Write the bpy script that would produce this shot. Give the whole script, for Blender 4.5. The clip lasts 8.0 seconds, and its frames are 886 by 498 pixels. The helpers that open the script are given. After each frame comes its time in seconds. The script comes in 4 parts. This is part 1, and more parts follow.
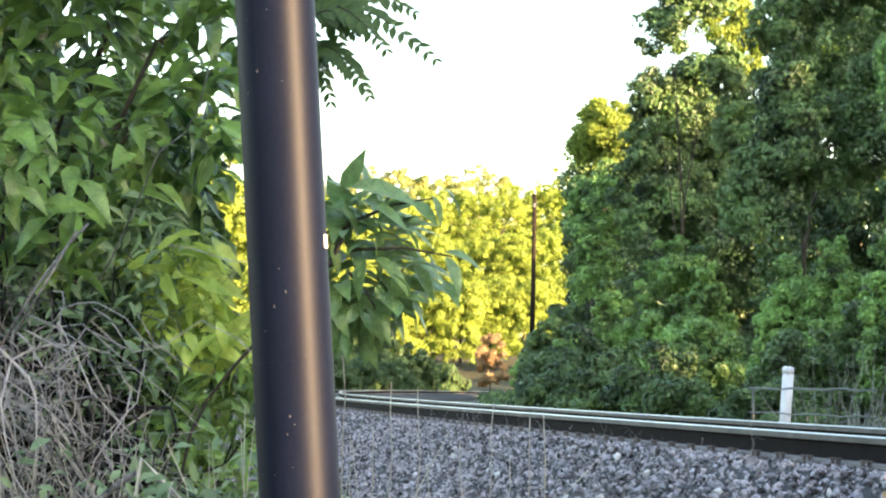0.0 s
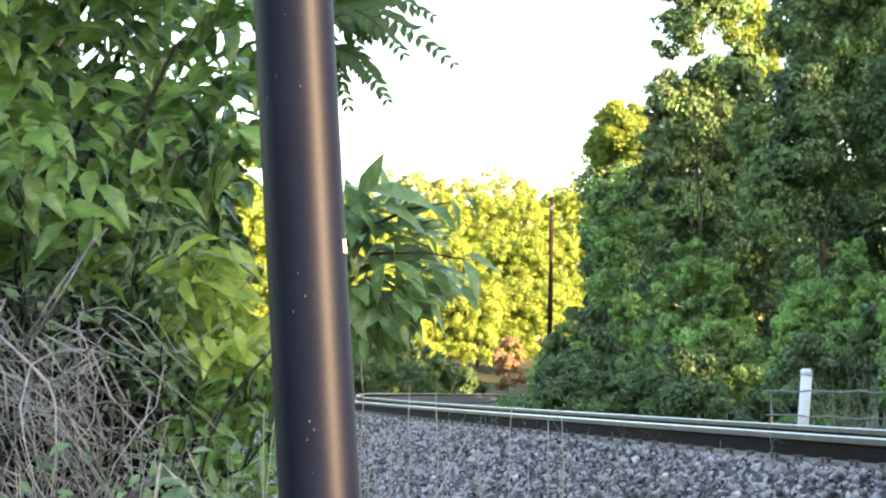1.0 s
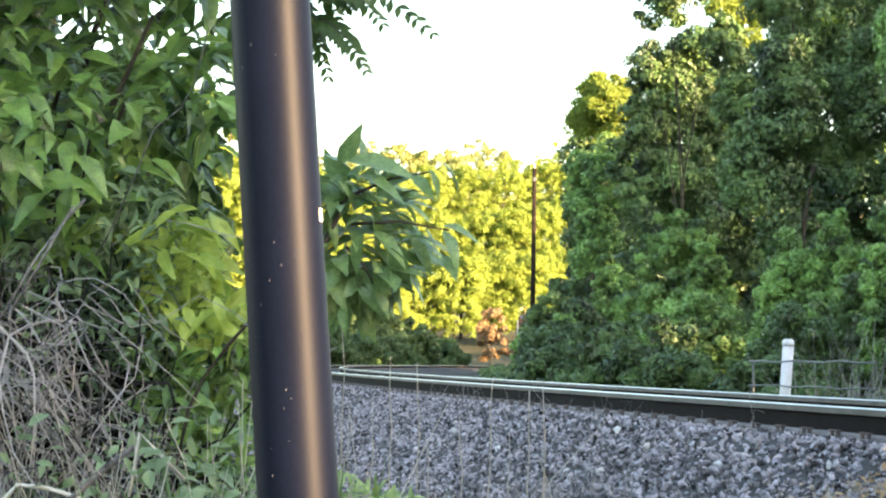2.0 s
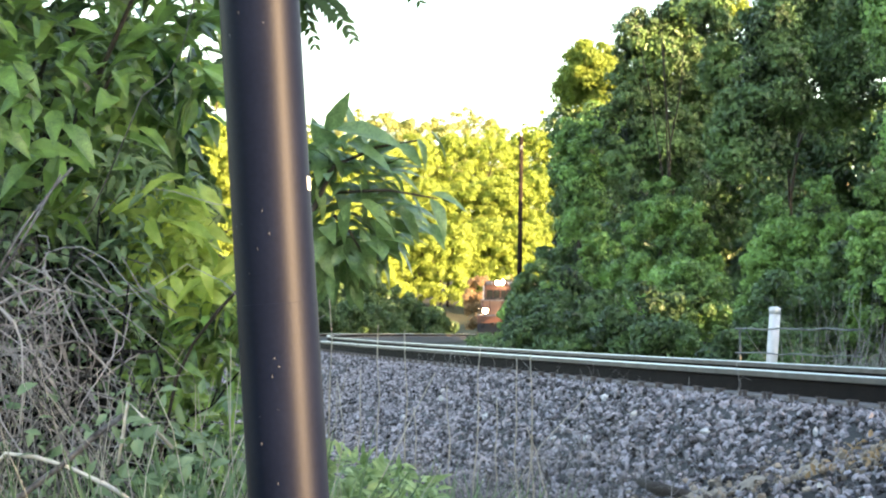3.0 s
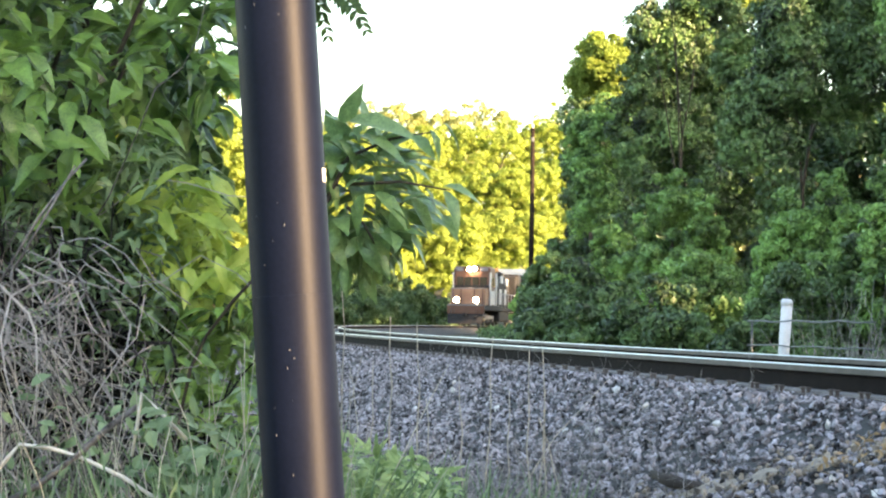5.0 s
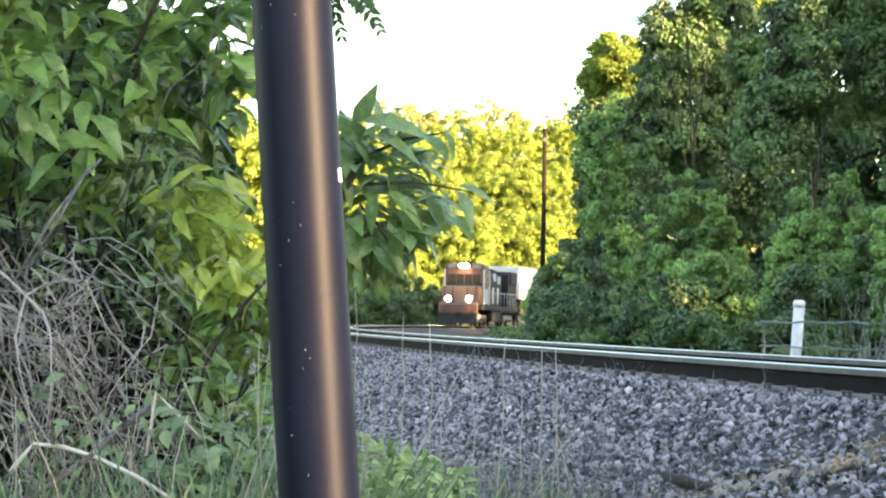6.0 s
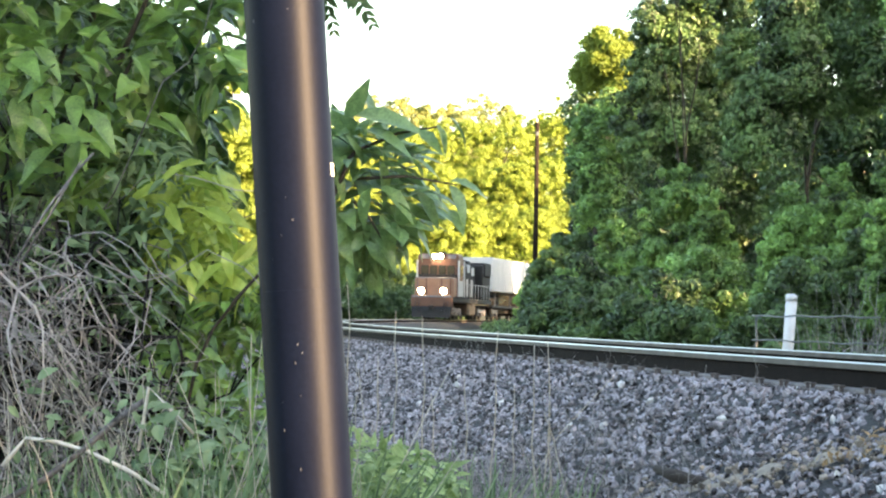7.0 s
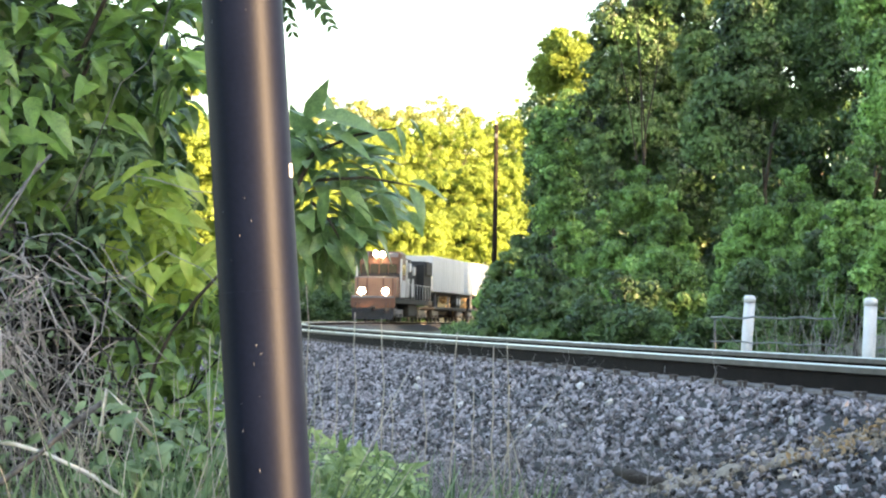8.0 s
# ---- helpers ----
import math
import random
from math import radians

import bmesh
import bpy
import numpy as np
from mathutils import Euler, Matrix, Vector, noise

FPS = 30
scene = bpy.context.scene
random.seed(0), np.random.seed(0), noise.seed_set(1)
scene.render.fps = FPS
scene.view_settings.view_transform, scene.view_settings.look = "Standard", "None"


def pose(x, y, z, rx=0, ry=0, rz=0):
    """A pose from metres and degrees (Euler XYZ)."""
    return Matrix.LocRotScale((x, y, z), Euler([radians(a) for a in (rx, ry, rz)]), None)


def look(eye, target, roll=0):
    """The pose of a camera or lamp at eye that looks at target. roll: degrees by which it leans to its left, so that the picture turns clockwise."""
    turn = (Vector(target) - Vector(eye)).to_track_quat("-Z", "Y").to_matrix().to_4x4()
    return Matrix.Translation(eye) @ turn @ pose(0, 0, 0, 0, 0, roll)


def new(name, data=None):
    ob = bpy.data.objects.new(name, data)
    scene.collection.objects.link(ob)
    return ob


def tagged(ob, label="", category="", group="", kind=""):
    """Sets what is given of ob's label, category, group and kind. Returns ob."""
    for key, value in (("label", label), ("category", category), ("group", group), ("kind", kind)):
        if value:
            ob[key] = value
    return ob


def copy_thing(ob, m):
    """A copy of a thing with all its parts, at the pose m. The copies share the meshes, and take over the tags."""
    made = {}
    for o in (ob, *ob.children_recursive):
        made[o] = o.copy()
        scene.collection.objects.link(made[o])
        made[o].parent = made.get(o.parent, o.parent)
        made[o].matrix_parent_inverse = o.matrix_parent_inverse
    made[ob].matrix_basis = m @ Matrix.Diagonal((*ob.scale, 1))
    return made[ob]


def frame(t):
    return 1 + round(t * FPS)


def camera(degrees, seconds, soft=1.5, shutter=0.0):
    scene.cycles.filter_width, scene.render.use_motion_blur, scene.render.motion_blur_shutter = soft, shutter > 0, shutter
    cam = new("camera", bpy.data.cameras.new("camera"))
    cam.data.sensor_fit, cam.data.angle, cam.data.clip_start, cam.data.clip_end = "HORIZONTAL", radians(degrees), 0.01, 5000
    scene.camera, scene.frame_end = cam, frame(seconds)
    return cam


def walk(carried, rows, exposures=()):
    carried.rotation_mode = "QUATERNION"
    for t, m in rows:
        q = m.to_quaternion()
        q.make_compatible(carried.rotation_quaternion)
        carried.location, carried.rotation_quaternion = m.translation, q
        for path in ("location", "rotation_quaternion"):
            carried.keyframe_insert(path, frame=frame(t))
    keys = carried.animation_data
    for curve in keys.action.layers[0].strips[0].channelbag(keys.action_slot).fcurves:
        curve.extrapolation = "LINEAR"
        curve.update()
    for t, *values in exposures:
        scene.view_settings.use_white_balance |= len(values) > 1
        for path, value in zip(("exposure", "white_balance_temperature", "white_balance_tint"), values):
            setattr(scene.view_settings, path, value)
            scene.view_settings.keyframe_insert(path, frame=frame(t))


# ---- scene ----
EYE = 1.35
cam = camera(22.18, 8.0, soft=2.2)
ROWS = [
    (0, -0.0000, 0.0000, -0.000, 3.510, -1.300),
    (0.5, -0.0026, 0.0005, 0.334, 3.639, -1.221),
    (1, -0.0029, 0.0022, 0.444, 3.576, -1.175),
    (1.5, -0.0005, 0.0005, 0.303, 3.301, -1.034),
    (2, 0.0074, -0.0024, 0.023, 2.870, -0.995),
    (3.5, 0.0032, -0.0028, -0.346, 1.884, -0.849),
    (4, 0.0013, -0.0031, -0.270, 1.859, -0.883),
    (5.5, -0.0022, -0.0024, 0.133, 1.858, -1.032),
    (6, -0.0060, -0.0025, 0.270, 1.858, -1.108),
    (6.5, -0.0063, -0.0020, 0.262, 1.803, -1.157),
    (7, -0.0060, -0.0018, 0.078, 1.711, -1.087),
    (7.5, -0.0016, -0.0027, -0.266, 1.643, -1.059),
    (8, -0.0054, -0.0037, -0.954, 1.781, -0.994),
]
walk(cam, [(t, pose(x, 0, EYE + z, 90 + pitch, roll, yaw)) for t, x, z, yaw, pitch, roll in ROWS], [(0, 3.0, 6900, 10), (8, 3.0, 6900, 10)])

# ---- light: a low evening sun behind the camera, to its right ----
SUN_AZ, SUN_EL = 55.0, 10.0          # degrees to the right of straight behind; above the horizon
SUN = Vector((math.sin(radians(SUN_AZ)) * math.cos(radians(SUN_EL)), -math.cos(radians(SUN_AZ)) * math.cos(radians(SUN_EL)), math.sin(radians(SUN_EL))))
world = bpy.data.worlds.new("world")
scene.world = world
world.use_nodes = True
wn = world.node_tree.nodes
sky = wn.new("ShaderNodeTexSky")
sky.sky_type, sky.sun_disc = "NISHITA", False
sky.sun_elevation, sky.sun_rotation = radians(SUN_EL), math.atan2(SUN.x, SUN.y)
sky.air_density, sky.dust_density, sky.ozone_density = 1.0, 2.0, 1.0
wn["Background"].inputs[1].default_value = 0.15
world.node_tree.links.new(sky.outputs[0], wn["Background"].inputs[0])
sun = new("sun", bpy.data.lights.new("sun", "SUN"))
sun.data.energy, sun.data.angle, sun.data.color = 4.8, radians(0.55), (1.0, 0.69, 0.4)
sun.matrix_world = look(SUN * 100, (0, 0, 0))

# ---- helpers ----
rng = np.random.default_rng(7)


def part(name, bm, material, parent=None, label=""):
    """Links a bmesh as one mesh object, as a part of parent if one is given."""
    me = bpy.data.meshes.new(name)
    bm.to_mesh(me)
    bm.free()
    me.materials.append(material)
    ob = new(name, me)
    ob.parent = parent
    if label:
        ob["label"] = label
    return ob


def share(name, me, parent, m):
    ob = new(name, me)
    ob.parent = parent
    ob.matrix_basis = m
    return ob


def mesh_of(name, verts, faces, material, smooth=False):
    me = bpy.data.meshes.new(name)
    me.from_pydata(verts, [], faces)
    me.materials.append(material)
    if smooth:
        me.polygons.foreach_set("use_smooth", [True] * len(me.polygons))
    return me


def big_mesh(name, verts, tris, material, flat=True):
    """A mesh from numpy arrays of corners and triangles."""
    me = bpy.data.meshes.new(name)
    n = len(tris)
    me.vertices.add(len(verts))
    me.vertices.foreach_set("co", np.ascontiguousarray(verts, dtype=np.float32).ravel())
    me.loops.add(3 * n)
    me.loops.foreach_set("vertex_index", np.ascontiguousarray(tris, dtype=np.int32).ravel())
    me.polygons.add(n)
    me.polygons.foreach_set("loop_start", np.arange(0, 3 * n, 3, dtype=np.int32))
    me.update(calc_edges=True)
    if flat:
        me.shade_flat()
    me.materials.append(material)
    return me


def box(bm, x0, x1, y0, y1, z0, z1, bevel=0.0):
    made = bmesh.ops.create_cube(bm, size=1.0)["verts"]
    for v in made:
        v.co = Vector(((x0 + x1) / 2 + v.co.x * (x1 - x0), (y0 + y1) / 2 + v.co.y * (y1 - y0), (z0 + z1) / 2 + v.co.z * (z1 - z0)))
    if bevel:
        edges = list({e for v in made for e in v.link_edges})
        bmesh.ops.bevel(bm, geom=edges, offset=bevel, segments=2, affect="EDGES", profile=0.5)


def tube(bm, points, radii, sides=8):
    """A tapered tube along points."""
    pts = [Vector(p) for p in points]
    rings = []
    for i, p in enumerate(pts):
        way = (pts[min(i + 1, len(pts) - 1)] - pts[max(i - 1, 0)]).normalized()
        side = way.cross(Vector((0.3, 0.9, 0.31))).normalized()
        up = side.cross(way)
        rings.append([bm.verts.new(p + float(radii[i]) * (math.cos(6.28319 * k / sides) * side + math.sin(6.28319 * k / sides) * up)) for k in range(sides)])
    for a, b in zip(rings, rings[1:]):
        for k in range(sides):
            f = bm.faces.new((a[k], a[(k + 1) % sides], b[(k + 1) % sides], b[k]))
            f.smooth = True
    bm.faces.new(rings[0][::-1])
    bm.faces.new(rings[-1])


def disc(bm, x, y, z, r, depth, axis="y", n=20):
    """A short cylinder."""
    turn = {"y": Matrix.Rotation(radians(90), 4, "X"), "x": Matrix.Rotation(radians(90), 4, "Y"), "z": Matrix.Identity(4)}[axis]
    bmesh.ops.create_cone(bm, cap_ends=True, segments=n, radius1=r, radius2=r, depth=depth, matrix=Matrix.Translation((x, y, z)) @ turn)


def bearing(b, r, d):
    """A place by its bearing and rise from the eye, in thousandths, d metres ahead."""
    return Vector((b * d / 1000, d, EYE + r * d / 1000))


# ---- materials ----
def material(name, a, b, rough=0.8, metal=0.0, scale=4.0, fine=60.0, bump=0.3, random_by="", spec=0.5, spread=1.0, clumpy=1.0):
    """Two tones mixed by coarse and fine noise, with fine relief."""
    m = bpy.data.materials.new(name)
    m.use_nodes = True
    n, l = m.node_tree.nodes, m.node_tree.links
    p = n["Principled BSDF"]
    p.inputs["Roughness"].default_value, p.inputs["Metallic"].default_value = rough, metal
    p.inputs["Specular IOR Level"].default_value = spec
    co = n.new("ShaderNodeTexCoord")
    coarse, grain = n.new("ShaderNodeTexNoise"), n.new("ShaderNodeTexNoise")
    coarse.inputs["Scale"].default_value, grain.inputs["Scale"].default_value = scale, fine
    coarse.inputs["Detail"].default_value = 5
    for t in (coarse, grain):
        l.new(co.outputs["Object"], t.inputs["Vector"])
    add = n.new("ShaderNodeMath")
    add.operation = "MULTIPLY_ADD"
    add.inputs[1].default_value = clumpy
    l.new(coarse.outputs["Fac"], add.inputs[0])
    l.new(grain.outputs["Fac"], add.inputs[2])
    last = add
    if random_by:
        src = n.new("ShaderNodeObjectInfo" if random_by == "object" else "ShaderNodeNewGeometry")
        more = n.new("ShaderNodeMath")
        more.operation = "MULTIPLY_ADD"
        more.inputs[1].default_value = spread
        l.new(src.outputs["Random" if random_by == "object" else "Random Per Island"], more.inputs[0])
        l.new(add.outputs[0], more.inputs[2])
        last = more
        middle, half = 0.5 * clumpy + 0.5 + 0.5 * spread, 0.15 * clumpy + 0.05 + 0.35 * spread
    fit = n.new("ShaderNodeMapRange")
    fit.inputs["From Min"].default_value = middle - half if random_by else 0.65
    fit.inputs["From Max"].default_value = middle + half if random_by else 1.35
    l.new(last.outputs[0], fit.inputs["Value"])
    ramp = n.new("ShaderNodeMix")
    ramp.data_type = "RGBA"
    ramp.inputs["A"].default_value, ramp.inputs["B"].default_value = (*a, 1), (*b, 1)
    l.new(fit.outputs["Result"], ramp.inputs["Factor"])
    l.new(ramp.outputs["Result"], p.inputs["Base Color"])
    if bump:
        bp = n.new("ShaderNodeBump")
        bp.inputs["Strength"].default_value, bp.inputs["Distance"].default_value = bump, 0.01
        l.new(grain.outputs["Fac"], bp.inputs["Height"])
        l.new(bp.outputs["Normal"], p.inputs["Normal"])
    return m


def leaf_material(name, a, b, translucent=0.35, rough=0.45, patch=0.8, spread=0.6, clumpy=1.5):
    """Leaves: two tones leaf by leaf and patch by patch, part of the light shining through."""
    b = tuple(c * 1.2 for c in b)
    m = material(name, a, b, rough, 0.0, patch, 30.0, 0.0, "island", 0.5, spread, clumpy)
    n, l = m.node_tree.nodes, m.node_tree.links
    p = n["Principled BSDF"]
    tr, mixer = n.new("ShaderNodeBsdfTranslucent"), n.new("ShaderNodeMixShader")
    mixer.inputs[0].default_value = translucent
    l.new(p.inputs["Base Color"].links[0].from_socket, tr.inputs["Color"])
    l.new(p.outputs[0], mixer.inputs[1])
    l.new(tr.outputs[0], mixer.inputs[2])
    l.new(mixer.outputs[0], n["Material Output"].inputs["Surface"])
    return m


def glow(name, colour, strength):
    m = bpy.data.materials.new(name)
    m.use_nodes = True
    p = m.node_tree.nodes["Principled BSDF"]
    p.inputs["Emission Color"].default_value, p.inputs["Emission Strength"].default_value = (*colour, 1), strength
    return m


M_GROUND = material("earth_and_grass", (0.015, 0.022, 0.008), (0.05, 0.05, 0.028), 0.95, 0, 0.5, 18, 0.8)
M_DIRT = material("sandy_dirt", (0.08, 0.07, 0.062), (0.38, 0.32, 0.26), 0.95, 0, 3, 30, 0.8, "island")
# bed is near black, for the shade in the gaps between stones
M_BED = material("ballast_gap_shade", (0.006, 0.006, 0.007), (0.025, 0.024, 0.026), 0.95, 0, 1.2, 22, 0.9)
M_STONE = material("ballast_stone", (0.012, 0.0118, 0.0135), (0.385, 0.364, 0.405), 0.85, 0, 3, 50, 0.4, "island", 0.3, 1.0, 0.5)
M_STONE_ONE = material("ballast_stone_single", (0.012, 0.0118, 0.0135), (0.385, 0.364, 0.405), 0.85, 0, 3, 50, 0.4, "object", 0.3, 1.0, 0.5)
M_PALE = material("pale_quartz", (0.4, 0.4, 0.41), (0.7, 0.7, 0.7), 0.7, 0, 8, 60, 0.2)
M_RAIL = material("rusty_rail_web", (0.004, 0.003, 0.0035), (0.013, 0.009, 0.009), 0.9, 0.0, 6, 80, 0.3, spec=0.08)
M_HEAD = material("worn_bright_rail_head", (0.36, 0.36, 0.37), (0.55, 0.54, 0.53), 0.28, 0.9, 5, 90, 0.05)
M_SIDE = material("dull_rail_head_side", (0.025, 0.022, 0.023), (0.09, 0.083, 0.083), 0.6, 0.2, 5, 90, 0.1, spec=0.25)
# skylight along the flange is put into this paler colour
M_FOOT = material("skylit_rail_flange", (0.1, 0.085, 0.085), (0.26, 0.23, 0.23), 0.9, 0.0, 6, 80, 0.3)
M_TIE = material("creosoted_timber", (0.02, 0.017, 0.016), (0.07, 0.058, 0.052), 0.9, 0, 5, 40, 0.6, "object")
M_PLATE = material("rusty_tie_plate", (0.06, 0.05, 0.048), (0.19, 0.155, 0.145), 0.85, 0.1, 9, 70, 0.3)
M_POLE = material("dark_painted_steel", (0.0018, 0.0034, 0.011), (0.004, 0.0064, 0.018), 0.48, 0.0, 7, 140, 0.02, spec=0.1)
M_CHIP = material("pale_paint_chip", (0.03, 0.034, 0.045), (0.1, 0.105, 0.13), 0.7)
M_POST = material("white_painted_post", (0.5, 0.51, 0.54), (0.66, 0.66, 0.69), 0.55, 0, 5, 60, 0.15)
M_WIRE = material("weathered_steel_rail", (0.06, 0.065, 0.07), (0.14, 0.145, 0.15), 0.6, 0.5, 8, 60, 0.2)
M_WOOD = material("weathered_pole_wood", (0.01, 0.008, 0.006), (0.03, 0.021, 0.016), 0.95, 0, 3, 40, 0.4, spec=0.1)
M_BARK = material("grey_brown_bark", (0.02, 0.017, 0.013), (0.075, 0.06, 0.045), 0.95, 0, 4, 45, 0.8)
# near black: the shade inside the vine tangle, given as stem colour
M_INNER = material("shade_black_stems", (0.003, 0.0025, 0.0025), (0.014, 0.012, 0.011), 0.95, 0, 5, 60, 0.3, "island")
M_TWIG = material("dead_grey_vine", (0.008, 0.0077, 0.0077), (0.36, 0.34, 0.34), 0.9, 0, 5, 60, 0.3, "island")
M_BLEACH = material("bleached_bare_wood", (0.42, 0.39, 0.36), (0.68, 0.65, 0.61), 0.85, 0, 6, 60, 0.2)
M_STRAW = material("bleached_straw", (0.26, 0.23, 0.19), (0.58, 0.54, 0.47), 0.85, 0, 6, 60, 0.2, "island")
L_NEAR = leaf_material("broad_green_leaves", (0.007, 0.03, 0.008), (0.22, 0.37, 0.09), 0.24, 0.33, 3.0, 0.7, 1.5)
L_SAP = leaf_material("sapling_leaves", (0.05, 0.12, 0.045), (0.26, 0.39, 0.15), 0.32, 0.3, 5.0)
L_FROND = leaf_material("feathery_leaflets", (0.03, 0.065, 0.015), (0.07, 0.13, 0.025), 0.3, 0.5, 3.0)
L_MID = leaf_material("roadside_shrub_leaves", (0.006, 0.023, 0.01), (0.27, 0.46, 0.125), 0.22, 0.45, 0.9, 0.4, 2.4)
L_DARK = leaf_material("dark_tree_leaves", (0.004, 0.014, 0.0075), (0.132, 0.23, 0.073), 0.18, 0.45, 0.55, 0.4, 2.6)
# bright yellow-green: part of the sunlight is put into this leaf colour
L_FAR = leaf_material("sun_toned_yellow_leaves", (0.19, 0.255, 0.04), (0.285, 0.365, 0.072), 0.5, 0.7, 0.12)
# paler and greyer, so the distance haze sits in the leaf colour
L_PALE = leaf_material("haze_toned_pale_leaves", (0.24, 0.27, 0.09), (0.34, 0.37, 0.14), 0.5, 0.8, 0.1)
# these shrubs have their shade mixed into the dark leaf tone
L_BLUE = leaf_material("shade_toned_blue_green_leaves", (0.03, 0.07, 0.025), (0.09, 0.15, 0.05), 0.3, 0.5, 0.5)
L_BROWN = leaf_material("withered_brown_leaves", (0.2, 0.13, 0.065), (0.36, 0.25, 0.14), 0.35, 0.7, 0.6)
# lime tone stands for sun shining on the foliage
L_LIME = leaf_material("sun_toned_lime_leaves", (0.15, 0.25, 0.035), (0.46, 0.56, 0.13), 0.45, 0.4, 3.0)
L_WEED = leaf_material("fresh_weed_leaves", (0.09, 0.18, 0.05), (0.42, 0.55, 0.25), 0.35, 0.45, 5.0)
L_SILVER = leaf_material("silvery_weed_leaves", (0.08, 0.14, 0.06), (0.24, 0.32, 0.18), 0.3, 0.5, 6.0)
L_GRASS = leaf_material("fresh_grass", (0.05, 0.11, 0.045), (0.24, 0.34, 0.19), 0.38, 0.5, 4.0)

# ---- the track's line: a wide bend whose middle lies far to the right ----
CX, CY, R = 459.7, 101.55, 464.6
RAIL = EYE - 0.24                     # height of the rails' running top
TIE = RAIL - 0.19


def along(s, u=0.0, z=0.0):
    """The place s metres along the bend from its outermost point, u metres to the camera's side."""
    return Vector((CX - (R + u) * math.cos(s / R), CY + (R + u) * math.sin(s / R), z))


def across(x, y):
    return np.hypot(np.asarray(x) - CX, np.asarray(y) - CY) - R


def ground_height(x, y):
    """Height of the ground: embankment under the track, a shallow ditch, a far hill."""
    u = across(x, y)
    z = np.interp(u, [-400, -60, -9, -4, -2.4, -1.4, 1.4, 3.0, 4.4, 6.0, 9, 400],
                  [3.0, 2.2, 0.75, 0.55, 0.5, TIE - 0.03, TIE - 0.03, 0.16, 0.3, 0.12, 0.0, 0.0])
    return z + np.interp(y, [235, 275, 330, 600], [0, 3.0, 9.0, 14.0]) * np.interp(u, [2, 14], [0, 1])


def spread(n, lo, hi, dense):
    a = np.linspace(-1, 1, n)
    t = np.sign(a) * np.abs(a) ** dense
    return np.where(t < 0, -t * lo, t * hi)


def build_ground():
    xs = spread(161, -1500, 1500, 4.0) + 1.0
    ys = np.concatenate([np.linspace(-1500, -40, 14), np.linspace(-30, 30, 121), np.linspace(31, 120, 60), np.linspace(124, 400, 60), np.geomspace(420, 3500, 14)])
    gx, gy = np.meshgrid(xs, ys)
    gz = ground_height(gx, gy) - 0.02
    bump = np.sin(gx * 1.7 + np.sin(gy * 1.3)) * np.sin(gy * 1.9 + gx * 0.6) * 0.025
    gz = gz + np.where(np.abs(across(gx, gy)) > 3.2, bump, 0) - np.where(np.abs(across(gx, gy)) < 3.9, 0.1, 0)
    verts = np.stack([gx, gy, gz], -1).reshape(-1, 3)
    nx, ny = len(xs), len(ys)
    i = (np.arange(ny - 1)[:, None] * nx + np.arange(nx - 1)[None]).ravel()
    tris = np.concatenate([np.stack([i, i + 1, i + nx + 1], 1), np.stack([i, i + nx + 1, i + nx], 1)])
    ob = new("ground", big_mesh("ground", verts, tris, M_GROUND))
    tagged(ob, "rough earth with patchy grass beside the railway", "ground", kind="structure")


build_ground()

# ---- leaves and crowns ----
def leaf_template(width=0.5, droop=0.25, fold=0.25, fine=True):
    """A pointed leaf one metre long, along y, with its midrib folded; corners and triangles."""
    if not fine:
        v = [(0, 0, 0), (width / 2, 0.45, fold * 0.4), (0, 1, -droop), (-width / 2, 0.45, fold * 0.4)]
        return np.array(v), np.array([(0, 1, 2), (0, 2, 3)])
    ts, ws = (0, 0.17, 0.42, 0.7, 1), (0, 0.56, 1.0, 0.74, 0)
    v = [(0, t, -droop * t * t) for t in ts]
    v += [(w * width / 2, t - 0.03, -droop * t * t + fold * w * width / 2) for t, w in zip(ts[1:4], ws[1:4])]
    v += [(-w * width / 2, t - 0.03, -droop * t * t + fold * w * width / 2) for t, w in zip(ts[1:4], ws[1:4])]
    f = [(0, 5, 1), (1, 5, 6), (1, 6, 2), (2, 6, 7), (2, 7, 3), (3, 7, 4)]
    f += [(0, 1, 8), (1, 9, 8), (1, 2, 9), (2, 10, 9), (2, 3, 10), (3, 4, 10)]
    return np.array(v, float), np.array(f)


def unit(a):
    return a / np.maximum(np.linalg.norm(a, axis=-1, keepdims=True), 1e-9)


def scatter(name, template, places, ways, ups, sizes, mat):
    """Many copies of a template in one mesh: y along ways, z near ups."""
    tv, tf = template
    a = unit(ways)
    b = unit(np.cross(a, ups))
    n = np.cross(b, a)
    out = places[:, None] + sizes[:, None, None] * (tv[None, :, 0:1] * b[:, None] + tv[None, :, 1:2] * a[:, None] + tv[None, :, 2:3] * n[:, None])
    tris = tf[None] + (np.arange(len(places)) * len(tv))[:, None, None]
    return big_mesh(name, out.reshape(-1, 3), tris.reshape(-1, 3), mat)


